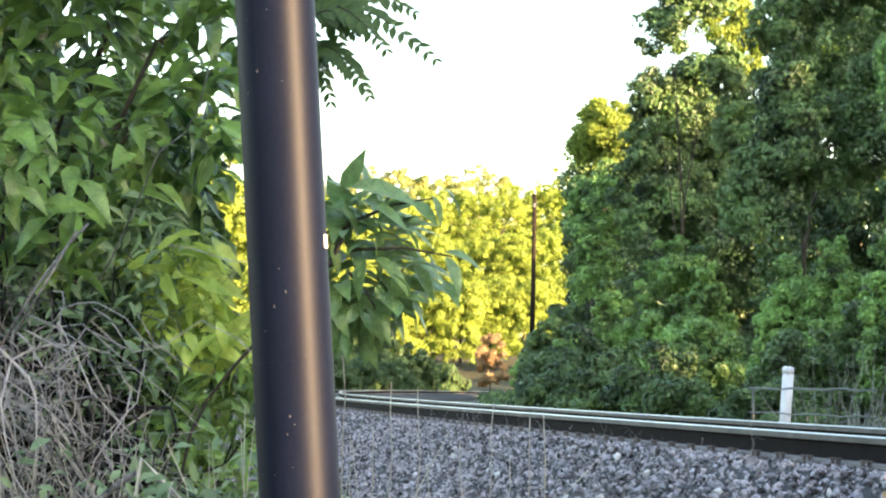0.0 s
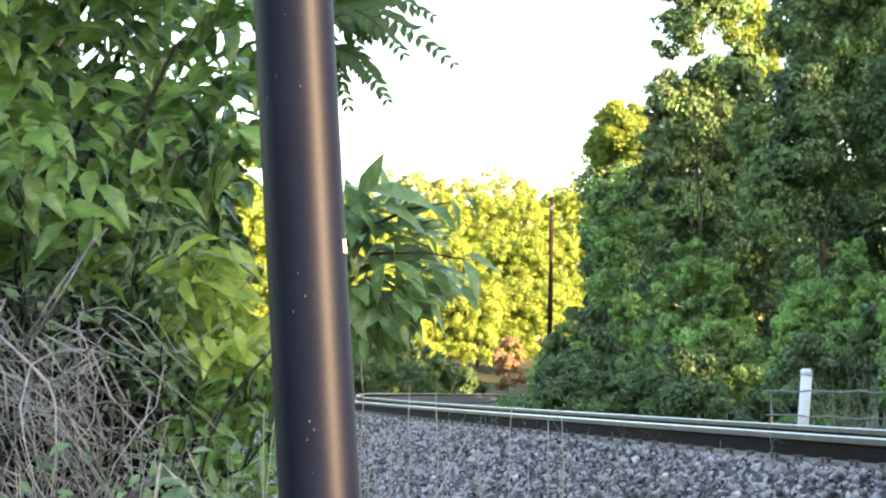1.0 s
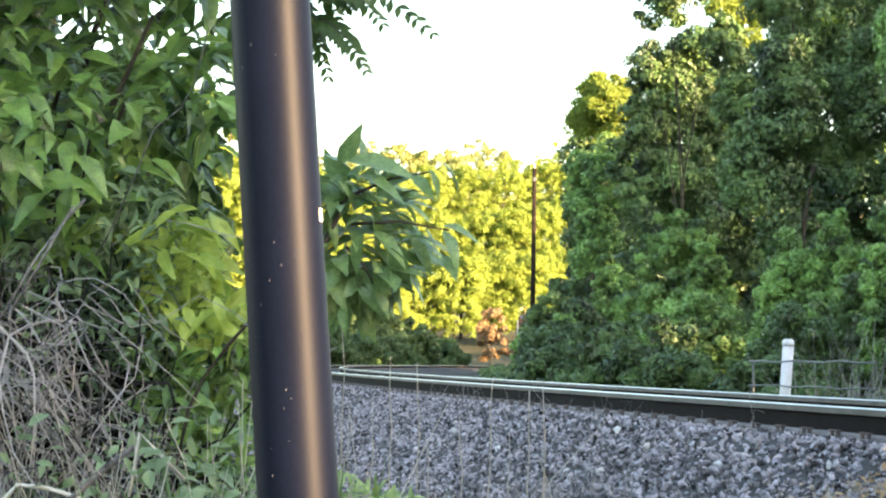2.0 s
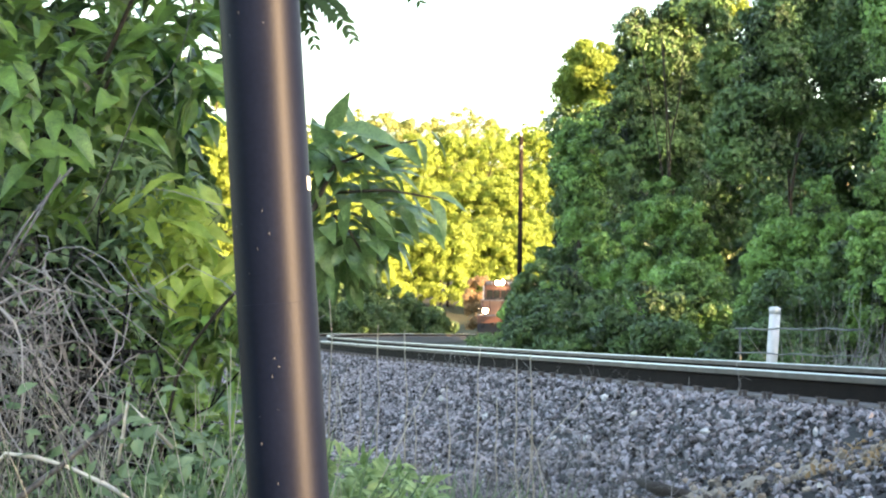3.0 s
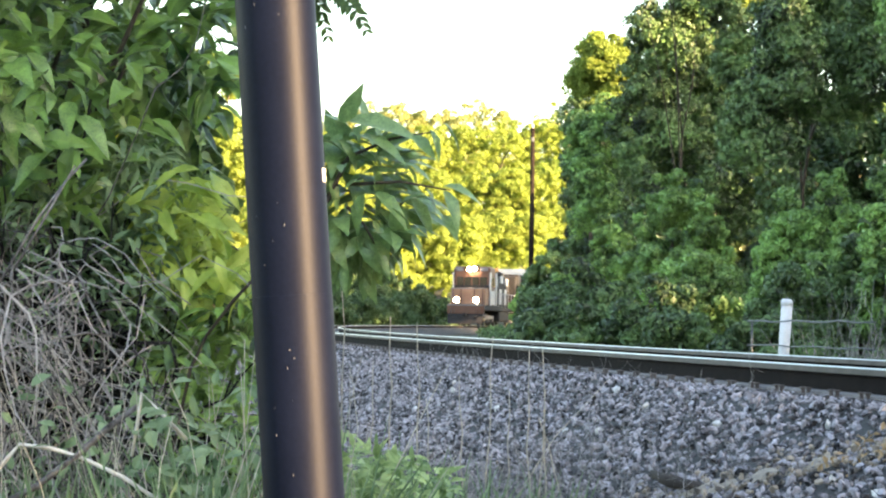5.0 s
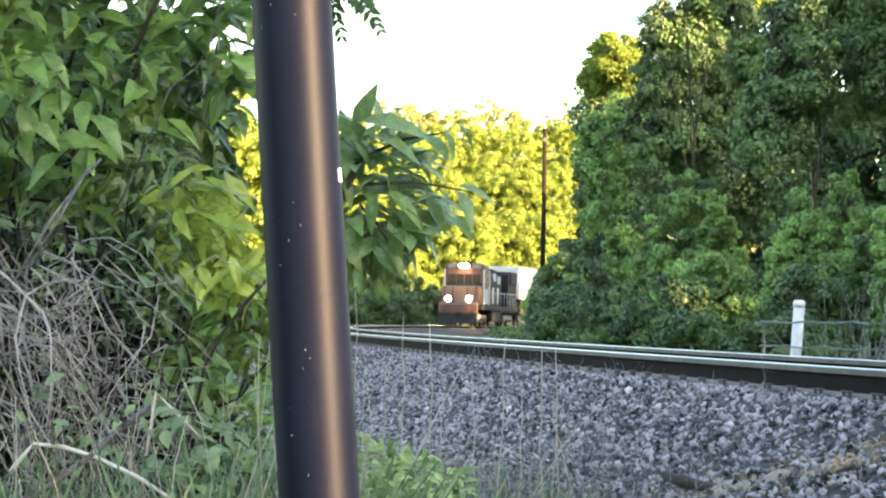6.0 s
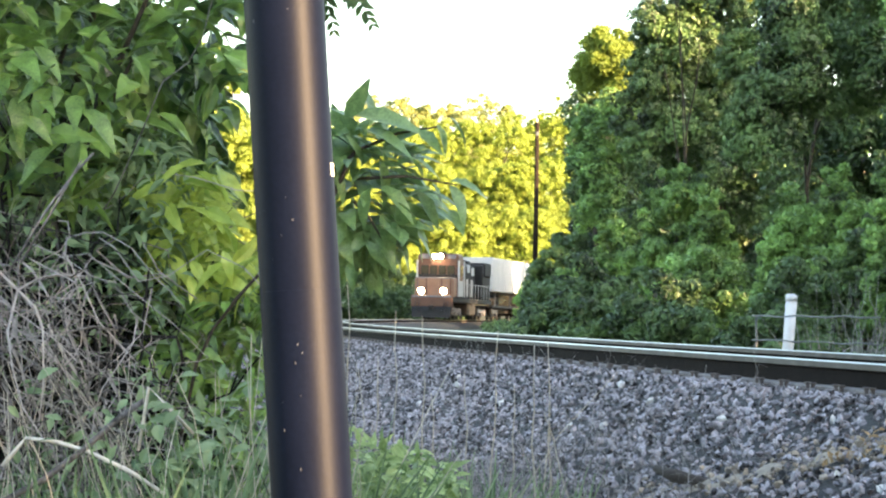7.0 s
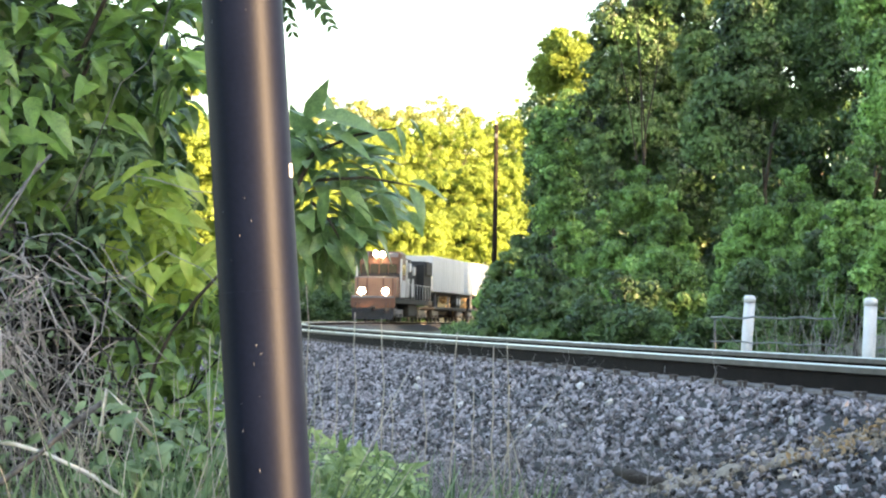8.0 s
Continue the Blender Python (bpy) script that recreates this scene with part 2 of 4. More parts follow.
def crown_points(blobs, clumps, per, clump, g, shell=0.55):
    """Places of leaves in clumps over the skins of blobs (x, y, z, rx, ry, rz); and the ways out."""
    blobs = np.asarray(blobs, float)
    area = blobs[:, 3] * blobs[:, 5] + blobs[:, 4] * blobs[:, 5]
    pick = g.choice(len(blobs), clumps, p=area / area.sum())
    d = unit(g.normal(size=(clumps, 3)))
    d[:, 2] = np.where(d[:, 2] < -0.5, -d[:, 2], d[:, 2])
    wob = 1 + 0.12 * np.sin(d[:, 0] * 5 + pick * 2.1) * np.sin(d[:, 2] * 6 + pick) + 0.1 * g.normal(size=clumps)
    r = (shell + (1 - shell) * g.random(clumps) ** 0.5) * wob
    c = blobs[pick, :3] + d * blobs[pick, 3:] * r[:, None]
    c, d = np.repeat(c, per, 0), np.repeat(d, per, 0)
    off = g.normal(size=c.shape) * clump * np.array([1, 1, 0.6])
    return c + off, d


def crown(name, blobs, clumps, per, clump, size, mat, seed, width=0.62, fine=False, shell=0.55):
    """Leaves on the upper and outer skins of many round clumps, which lie over the skins of the blobs."""
    g = np.random.default_rng(seed)
    c, d = crown_points(blobs, clumps, 1, 0.0, g, shell)
    r = clump * g.uniform(0.55, 1.35, clumps)
    c, d, r = np.repeat(c, per, 0), np.repeat(d, per, 0), np.repeat(r, per)
    n = len(c)
    e = unit(g.normal(size=(n, 3)) + d * 0.6 + np.array([0, 0, 0.5]))
    p = c + e * (r * (0.5 + 0.65 * g.random(n) ** 0.7))[:, None] * np.array([1, 1, 0.72])
    w = unit(g.normal(size=(n, 3)))
    ways = w - 0.8 * (w * e).sum(1, keepdims=True) * e + np.array([0, 0, -0.2])
    ups = e + np.array([0, 0, 0.45]) + g.normal(size=(n, 3)) * 0.25
    sizes = size * g.uniform(0.6, 1.35, n)
    return scatter(name, leaf_template(width, 0.2, 0.25, fine), p, ways, ups, sizes, mat)


def tree(name, x, y, height, blobs, clumps, per, clump, size, mat, seed, label, category="tree", trunk=0.16, fine=False, limbs=5, shell=0.55, extra=None):
    """A tapered trunk with limbs that reach into the crown's blobs, and a crown of many leaves."""
    z0 = float(ground_height(x, y)) - 0.08
    root = new(name)
    root.location = (x, y, z0)
    tagged(root, label, category)
    g = np.random.default_rng(seed + 900)
    bm = bmesh.new()
    top = height * 0.8
    line = [Vector((0.03 * top * math.sin(k * 1.3 + seed) * k / 6, 0.03 * top * math.cos(k * 1.7 + seed) * k / 6, top * k / 6)) for k in range(7)]
    tube(bm, line, [trunk * (1 - 0.13 * k) for k in range(7)], 8)
    part("trunk", bm, M_BARK, root)
    for k in range(limbs):
        b = blobs[k % len(blobs)]
        start = line[2 + k % 4]
        goal = Vector((b[0], b[1], b[2])) + Vector(g.normal(size=3) * 0.4 * np.array(b[3:]))
        mid = start.lerp(goal, 0.5) + Vector((0, 0, 0.06 * height))
        bm = bmesh.new()
        tube(bm, [start, start.lerp(mid, 0.5), mid, mid.lerp(goal, 0.6), goal], [trunk * q for q in (0.45, 0.36, 0.27, 0.18, 0.07)], 6)
        part("limb", bm, M_BARK, root)
    ob = new("crown", crown("crown", blobs, clumps, per, clump, size, mat, seed, fine=fine, shell=shell))
    ob.parent = root
    ob["kind"] = "stuff"
    if extra:
        extra(root)
    return root


def bush(name, x, y, z_top, half, mat, seed, label, size=0.1, clumps=60, per=190, depth=None, category="shrub", low=0.0, clump=0.0):
    """A leafy shrub from the ground to z_top, made of several uneven mounds."""
    z0 = float(ground_height(x, y))
    h = z_top - z0
    depth = depth or half
    g = np.random.default_rng(seed + 50)
    blobs = [(0, 0, h * 0.5, half * 0.75, depth * 0.75, h * 0.46)]
    for k in range(6):
        a = k * 1.05 + g.random()
        hh = h * g.uniform(0.45, 0.8)
        blobs.append((half * 0.55 * math.cos(a), depth * 0.55 * math.sin(a), hh * 0.6, half * g.uniform(0.35, 0.55), depth * 0.5, hh * 0.45))
    return tree(name, x, y, h * 0.8, blobs, clumps, per, clump or half * 0.24, size, mat, seed, label, category, 0.03 + 0.02 * h / 3, limbs=4)


def strands(name, starts, goals, sag, radius, mat, g, sides=3, steps=9):
    """Many thin bent strands in one mesh."""
    n = len(starts)
    t = np.linspace(0, 1, steps)
    mid = (starts + goals) / 2 + sag
    pts = ((1 - t) ** 2)[None, :, None] * starts[:, None] + (2 * t * (1 - t))[None, :, None] * mid[:, None] + (t ** 2)[None, :, None] * goals[:, None]
    curl = 0.055 * np.sin(t[None, :, None] * g.uniform(4, 13, (n, 1, 3)) + g.uniform(0, 6.28, (n, 1, 3)))
    pts = pts + curl * g.random((n, 1, 1)) + g.normal(size=pts.shape) * 0.004
    way = unit(np.gradient(pts, axis=1))
    side = unit(np.cross(way, np.array([0.2, 0.95, 0.25])))
    up = np.cross(side, way)
    rad = radius[:, None] * (1 - 0.6 * t)[None]
    ang = np.arange(sides) * 2 * math.pi / sides
    v = pts[:, :, None] + rad[:, :, None, None] * (np.cos(ang)[None, None, :, None] * side[:, :, None] + np.sin(ang)[None, None, :, None] * up[:, :, None])
    tri = []
    for i in range(steps - 1):
        for k in range(sides):
            a, b, c, d = i * sides + k, i * sides + (k + 1) % sides, (i + 1) * sides + k, (i + 1) * sides + (k + 1) % sides
            tri += [(a, b, d), (a, d, c)]
    tri = np.array(tri)[None] + (np.arange(n) * steps * sides)[:, None, None]
    return big_mesh(name, v.reshape(-1, 3), tri.reshape(-1, 3), mat)

# ---- railway: ballast, ties, rails ----
def build_track():
    s_list = np.concatenate([np.arange(-130, -20, 1.0), np.arange(-20, 215, 4.0)])
    prof = [(-2.5, 0.5), (-1.5, TIE - 0.02), (-0.6, TIE - 0.05), (0.6, TIE - 0.05), (1.45, TIE - 0.02), (1.9, 0.7), (2.5, 0.42), (3.1, 0.17), (3.6, 0.19)]
    verts = [along(s, u, z + 0.012) for s in s_list for u, z in prof]
    n = len(prof)
    faces = [(i * n + k, i * n + k + 1, (i + 1) * n + k + 1, (i + 1) * n + k) for i in range(len(s_list) - 1) for k in range(n - 1)]
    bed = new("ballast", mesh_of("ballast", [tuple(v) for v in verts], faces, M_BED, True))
    tagged(bed, "grey crushed stone ballast bank under the rails", "ballast", kind="structure")
    # rails: foot, web and head as one swept section, with a bright worn head
    section = [(-0.07, -0.186), (0.07, -0.186), (0.07, -0.176), (0.012, -0.158), (0.009, -0.06), (0.034, -0.046), (-0.034, -0.046), (-0.009, -0.06), (-0.012, -0.158), (-0.07, -0.176)]
    side_of_head = [(0.0365, -0.046), (0.0365, -0.0095), (0.030, -0.0079), (-0.030, -0.0079), (-0.0365, -0.0095), (-0.0365, -0.046)]
    head = [(0.037, -0.0078), (0.036, -0.006), (0.030, -0.003), (0.014, 0.0), (-0.014, 0.0), (-0.030, -0.003), (-0.036, -0.006), (-0.037, -0.0078)]
    foot_edge = [(-0.075, -0.188), (0.075, -0.188), (0.075, -0.172), (0.03, -0.1605), (-0.03, -0.1605), (-0.075, -0.172)]
    s_rail = np.concatenate([np.arange(-130, -20, 0.8), np.arange(-20, 215, 3.0)])
    for side in (1, -1):
        rail = None
        for name, sec, mat in (("rail", section, M_RAIL), ("head_flank", side_of_head, M_SIDE), ("rail_foot", foot_edge, M_FOOT), ("running_surface", head, M_HEAD)):
            m = len(sec)
            vs = [tuple(along(s, side * 0.755 + du, RAIL + dz)) for s in s_rail for du, dz in sec]
            fs = [(i * m + k, i * m + (k + 1) % m, (i + 1) * m + (k + 1) % m, (i + 1) * m + k) for i in range(len(s_rail) - 1) for k in range(m)]
            ob = new(name, mesh_of(name, vs, fs, mat))
            if rail is None:
                rail = tagged(ob, "long curved steel rail, dark rusty web, on timber ties", "rail", "rails of the track")
            else:
                ob.parent = rail
                ob["label"] = {"running_surface": "bright worn running surface", "head_flank": "dull grey flank of the rail head", "rail_foot": "rail flange, made paler for the skylight it catches"}[name]


def build_ties():
    bm = bmesh.new()
    box(bm, -1.3, 1.3, -0.115, 0.115, -0.18, 0, 0.008)
    tie = part("crosstie", bm, M_TIE)
    tagged(tie, "dark weathered timber crosstie sunk in the ballast", "crosstie", "crossties of the track")
    for side in (1, -1):
        bm = bmesh.new()
        box(bm, side * 0.755 - 0.18, side * 0.755 + 0.18, -0.095, 0.095, 0.0, 0.014, 0.003)
        plate = part("tie_plate", bm, M_PLATE, tie)
        for du in (-0.11, 0.11):
            for dy in (-0.05, 0.055):
                bm = bmesh.new()
                box(bm, side * 0.755 + du - 0.012, side * 0.755 + du + 0.012, dy - 0.01, dy + 0.01, 0.01, 0.045, 0.002)
                box(bm, side * 0.755 + du - 0.02, side * 0.755 + du + 0.02, dy - 0.016, dy + 0.016, 0.04, 0.056, 0.004)
                part("spike", bm, M_PLATE, plate)
    n = 0
    for s in np.arange(-98, -30, 0.52):
        m = Matrix.Translation(along(s, 0, RAIL - 0.2)) @ Matrix.Rotation(-s / R, 4, "Z")
        if n == 0:
            tie.matrix_basis = m
        else:
            copy_thing(tie, m)
        n += 1


def stone_template(seed):
    g = np.random.default_rng(seed)
    bm = bmesh.new()
    bmesh.ops.create_icosphere(bm, subdivisions=1, radius=0.5)
    bm.verts.ensure_lookup_table()
    v = np.array([x.co[:] for x in bm.verts])
    v = v * g.uniform(0.55, 1.4, (len(v), 1)) * np.array([1.25, 0.85, 0.62])
    f = np.array([[x.index for x in q.verts] for q in bm.faces])
    bm.free()
    return v, f


def build_stones():
    g = np.random.default_rng(3)
    bed = bpy.data.objects["ballast"]

    def spots(n, s0, s1, u0, u1):
        s, u = g.uniform(s0, s1, n), g.uniform(u0, u1, n)
        x = CX - (R + u) * np.cos(s / R)
        y = CY + (R + u) * np.sin(s / R)
        z = np.interp(u, [-2.5, -1.5, -0.6, 0.6, 1.45, 1.9, 2.5, 3.1, 3.6], [0.5, TIE - 0.02, TIE - 0.05, TIE - 0.05, TIE - 0.02, 0.7, 0.42, 0.17, 0.19]) + 0.012
        return np.stack([x, y, z + g.uniform(-0.01, 0.022, n)], 1)

    for k in range(6):
        p = np.concatenate([spots(4300, -95, -72, 0.9, 3.6), spots(1200, -72, -50, 0.9, 3.2), spots(200, -96, -60, -2.3, -0.9)])
        t = stone_template(k)
        me = scatter("loose_stones", t, p, g.normal(size=p.shape), g.normal(size=p.shape), g.uniform(0.022, 0.056, len(p)), M_STONE)
        ob = new("loose_stones", me)
        ob.parent = bed
        ob["kind"] = "stuff"
    for k in range(5):
        v, f = stone_template(40 + k)
        me = mesh_of("stone", (v * 0.053).tolist(), f.tolist(), M_STONE_ONE)
        for q in spots(58, -92, -80, 1.1, 3.2):
            share("stone", me, bed, Matrix.Translation(q + np.array([0, 0, 0.012])) @ Euler(g.uniform(0, 6.28, 3)).to_matrix().to_4x4())
    v, f = stone_template(91)
    me = mesh_of("pale_stone", (v * 0.055).tolist(), f.tolist(), M_PALE)
    for q in np.concatenate([spots(9, -92, -83, 1.4, 2.2), spots(6, -84, -76, 1.4, 2.5)]):
        share("pale_stone", me, bed, Matrix.Translation(q + np.array([0, 0, 0.02])) @ Euler(g.uniform(0, 6.28, 3)).to_matrix().to_4x4())


build_track()
build_ties()


# ---- steel pole close to the camera ----
def build_pole():
    root = new("steel_pole")
    foot, top = bearing(-42.6, -300, 3.3), bearing(-89.0, 300, 3.3)
    way = (top - foot).normalized()
    foot = foot - way * ((foot.z - float(ground_height(foot.x, foot.y)) + 0.05) / way.z)
    root.location = foot
    tagged(root, "leaning dark painted steel pole with chipped paint", "pole")
    q = Vector((0, 0, 1)).rotation_difference(way).to_matrix().to_4x4()
    joint = (bearing(-65.3, 10.0, 3.3) - foot).length

    def shaft(name, z0, z1, r, lip, parent, label=""):
        bm = bmesh.new()
        rings = []
        steps = [(z0, r - lip), (z0 + lip, r), (z0 + 2.2 * lip, r), (z1 - 2.2 * lip, r), (z1 - lip, r), (z1, r - lip)]
        for z, rr in steps:
            rings.append([bm.verts.new(q @ Vector((rr * math.cos(6.28319 * k / 64), rr * math.sin(6.28319 * k / 64), z))) for k in range(64)])
        for a, b in zip(rings, rings[1:]):
            for k in range(64):
                bm.faces.new((a[k], a[(k + 1) % 64], b[(k + 1) % 64], b[k])).smooth = a is rings[2]
        bm.faces.new(rings[0][::-1])
        bm.faces.new(rings[-1])
        return part(name, bm, M_POLE, parent, label)

    shaft("upper_tube", joint - 0.1, 3.2, 0.0588, 0.002, root)
    shaft("lower_sleeve", 0, joint, 0.0592, 0.0003, root, "slightly thicker lower sleeve")
    shaft("cap", 3.2, 3.23, 0.06, 0.01, root)
    bm = bmesh.new()
    box(bm, -0.001, 0.0012, -0.006, 0.006, -0.01, 0.01, 0.0005)
    tag = part("tag", bm, M_POST, root, "small white tag")
    a, z = radians(-14), (bearing(-70, 62, 3.3) - foot).length
    tag.matrix_basis = Matrix.Translation(q @ Vector((0.0588 * math.cos(a), 0.0588 * math.sin(a), z))) @ q @ Matrix.Rotation(a, 4, "Z")
    g = np.random.default_rng(5)
    v, f = stone_template(17)
    me = mesh_of("paint_chip", (v * 0.0048).tolist(), f.tolist(), M_CHIP)
    for k in range(34):
        a = -math.pi / 2 + g.uniform(-1.4, 0.15)
        z = g.uniform(joint - 0.5, joint + 0.75)
        r = 0.0602 if z < joint else 0.0588
        m = Matrix.Translation(q @ Vector((r * math.cos(a), r * math.sin(a), z))) @ q @ Matrix.Rotation(a, 4, "Z") @ Matrix.Diagonal((0.15, g.uniform(0.25, 0.8), g.uniform(0.3, 2.0), 1))
        share("paint_chip", me, root, m)


build_pole()


# ---- fence beyond the track ----
def build_fence():
    posts = []
    for k, (x, y) in enumerate([(4.27, 28.0), (4.93, 23.9), (5.7, 19.8)]):
        z0 = float(ground_height(x, y)) - 0.1
        root = new("fence_post")
        root.location = (x, y, z0)
        tagged(root, "white painted round post with a domed cap", "fence post", "posts of the fence")
        h = [1.71, 1.655, 1.64][k] - z0
        lean = [0.055, 0.03, 0.03][k]
        bm = bmesh.new()
        tube(bm, [(-lean * h, 0, 0), (-lean * h * 0.5, 0, h * 0.5), (-0.08 * lean, 0, h - 0.09)], [0.07, 0.07, 0.07], 20)
        part("post", bm, M_POST, root)
        bm = bmesh.new()
        tube(bm, [(-0.08 * lean, 0, h - 0.09), (-0.07 * lean, 0, h - 0.03), (0, 0, h - 0.01), (0, 0, h)], [0.076, 0.075, 0.06, 0.03], 20)
        part("cap", bm, M_POST, root)
        posts.append(Vector((x, y, z0)))
    for z, r in ((1.43, 0.011), (1.13, 0.009), (0.9, 0.008)):
        root = new("fence_rail")
        a, b = posts[0] + Vector((-0.35, 0.9, 0)), posts[1] + Vector((-0.2, 0.7, 0))
        root.location = (a.x, a.y, z)
        tagged(root, "thin weathered steel rail fixed behind the white posts", "fence rail", "rails of the fence")
        for s, (p, q) in enumerate(((a, b), (posts[1] + Vector((0.1, 0.3, 0)), posts[2] + Vector((0.1, 0, 0))))):
            bm = bmesh.new()
            pts = [p.lerp(q, i / 8) for i in range(9)]
            tube(bm, [(w.x - a.x, w.y - a.y + 0.12, 0.012 * math.sin(2.3 * i + z * 9)) for i, w in enumerate(pts)], [r] * 9, 8)
            part("bar", bm, M_WIRE, root)
    bm = bmesh.new()
    x, y = posts[0].x - 0.3, posts[0].y + 1.0
    z0 = float(ground_height(x, y)) - 0.05
    tube(bm, [(0, 0, 0), (0.01, 0, 0.5), (0, 0, 1.43 - z0)], [0.012, 0.012, 0.012], 8)
    ob = part("fence_stake", bm, M_WIRE)
    ob.location = (x, y, z0)
    tagged(ob, "thin rusty steel stake beside a white post", "stake")


build_fence()


# ---- utility pole far off ----
def build_utility_pole():
    x, y = 5.82, 150.0
    z0 = float(ground_height(x, y)) - 0.3
    root = new("utility_pole")
    root.location = (x, y, z0)
    tagged(root, "tall bare weathered wooden utility pole among trees", "utility pole")
    h = 14.35 - z0
    bm = bmesh.new()
    tube(bm, [(0, 0, 0), (0.02, 0, h * 0.5), (0, 0, h)], [0.18, 0.16, 0.14], 12)
    part("shaft", bm, M_WOOD, root)
    bm = bmesh.new()
    box(bm, -0.1, 0.1, -0.2, -0.1, h - 0.9, h - 0.6, 0.02)
    part("bracket", bm, M_WIRE, root)
    bm = bmesh.new()
    tube(bm, [(0, 0, h), (0, 0, h + 0.12), (0, 0, h + 0.3)], [0.05, 0.07, 0.03], 10)
    part("insulator", bm, M_POST, root)


build_utility_pole()


# ---- trees and shrubs along the right of the track ----
def thick_tree(d, masses, mat, seed, label, clumps, per, clump, size, trunk=0.25, shell=0.55):
    """A tree d metres ahead whose leafy masses are given by bearing, rise and half sizes, in thousandths."""
    x = sum(q[0] for q in masses) / len(masses) * d / 1000
    z0 = float(ground_height(x, d)) - 0.08
    blobs = [(b * d / 1000 - x, -2.2 + 0.8 * math.sin(3 * i + seed), EYE + r * d / 1000 - z0, hb * d / 1000, 0.8 * hb * d / 1000, hr * d / 1000) for i, (b, r, hb, hr) in enumerate(masses)]
    top = max(q[2] for q in blobs) * 0.95
    return tree("tree", x, d + 2.2, top, blobs, 2 * clumps, per // 2, 0.75 * clump, size, mat, seed, label, trunk=0.32 * trunk, shell=shell, limbs=3)


def build_right_side():
    a = "dense green shrub beside the track, in shade"
    d = "tall dark leafy tree in evening shade"
    # shrubs by bearing, rise of the top, half width (thousandths) and distance
    # L_DARK shrubs stand for the shaded gaps between the lighter ones
    for k, (b, r, hb, dist, mat, leaf, clumps) in enumerate((
            (49, 34, 11, 118, L_DARK, 0.2, 80), (38, 16, 6, 124, L_MID, 0.2, 60), (59, 25, 15, 96, L_MID, 0.17, 80), (76, 53, 11, 82, L_MID, 0.16, 70),
            (101, 78, 15, 64, L_MID, 0.14, 110), (117, 64, 11, 60, L_MID, 0.13, 70), (88, 42, 14, 70, L_MID, 0.14, 80), (113, 34, 20, 49, L_MID, 0.1, 100), (135, 30, 10, 53, L_DARK, 0.11, 60),
            (142, 50, 12, 60, L_DARK, 0.13, 70), (155, 66, 14, 42, L_MID, 0.105, 110), (173, 76, 11, 41, L_MID, 0.1, 80), (200, 83, 15, 35, L_MID, 0.09, 120), (228, 76, 18, 32, L_MID, 0.09, 80),
            (185, 50, 12, 37, L_DARK, 0.1, 60), (168, 30, 12, 40, L_DARK, 0.1, 50))):
        bush("shrub", b * dist / 1000, dist, EYE + r * dist / 1000, 1.25 * hb * dist / 1000, mat, 30 + k, a, leaf, 2 * clumps, 115, clump=0.22 * hb * dist / 1000)
    thick_tree(104, [(66, 84, 12, 26), (62, 62, 9, 18), (76, 98, 9, 20), (82, 70, 14, 30), (70, 40, 14, 25)], L_DARK, 11, d, 150, 230, 0.62, 0.2)
    # the sun on this crown is helped by its yellow leaf colour
    thick_tree(99, [(70, 115, 10, 12), (63, 107, 7, 10), (77, 107, 6, 11)], L_FAR, 18, "added tree top, yellow sunlight put into its leaf colour", 90, 200, 0.5, 0.2, trunk=0.18)
    thick_tree(96, [(74, 80, 11, 17), (62, 78, 8, 16), (66, 50, 10, 20)], L_MID, 24, d, 80, 220, 0.55, 0.18)
    thick_tree(84, [(108, 132, 13, 15), (99, 126, 11, 16), (93, 118, 14, 21), (106, 104, 19, 28), (88, 90, 14, 22), (120, 122, 13, 16), (100, 66, 22, 24), (124, 84, 16, 28)], L_DARK, 12, d, 230, 220, 0.55, 0.18, trunk=0.28)
    thick_tree(76, [(93, 160, 9, 14), (103, 165, 8, 11), (97, 178, 10, 9), (112, 174, 9, 8), (122, 140, 7, 16), (132, 118, 10, 20)], L_DARK, 13, d, 85, 190, 0.45, 0.17, trunk=0.2)
    thick_tree(88, [(124, 163, 9, 18), (131, 148, 7, 20), (118, 172, 8, 12)], L_FAR, 19, "tall slender tree, low sun partly put into its leaf colour", 80, 200, 0.5, 0.18, trunk=0.2)
    thick_tree(56, [(150, 166, 13, 22), (150, 112, 13, 30), (172, 106, 20, 26), (198, 118, 20, 40), (190, 170, 20, 16), (140, 84, 14, 26), (168, 182, 16, 14)], L_DARK, 14, d, 260, 220, 0.46, 0.14)
    # sunlit gaps in the dark crown, given as a tree with bright leaves
    thick_tree(82, [(172, 146, 13, 22), (186, 138, 10, 24)], L_LIME, 20, "added tree behind the dark ones, sunlight put into its pale leaves", 50, 180, 0.5, 0.2, trunk=0.18)
    thick_tree(40, [(210, 140, 12, 44), (216, 90, 14, 40), (224, 170, 16, 30)], L_MID, 15, d, 150, 220, 0.34, 0.11, trunk=0.2)
    # backing trees, added so dark leaves close the gaps as shade
    thick_tree(62, [(165, 62, 22, 34), (195, 62, 22, 34), (150, 78, 18, 28), (215, 70, 20, 40), (200, 36, 20, 30), (172, 34, 20, 26)], L_DARK, 21, d, 130, 180, 0.6, 0.18)
    thick_tree(90, [(118, 70, 22, 40), (100, 52, 22, 30), (136, 82, 16, 34), (140, 60, 18, 34), (104, 100, 14, 22), (112, 112, 12, 16)], L_DARK, 22, d, 130, 180, 0.8, 0.24)
    thick_tree(66, [(160, 150, 16, 26), (152, 128, 14, 24), (182, 128, 16, 22), (200, 160, 18, 26)], L_DARK, 23, d, 130, 180, 0.6, 0.17)
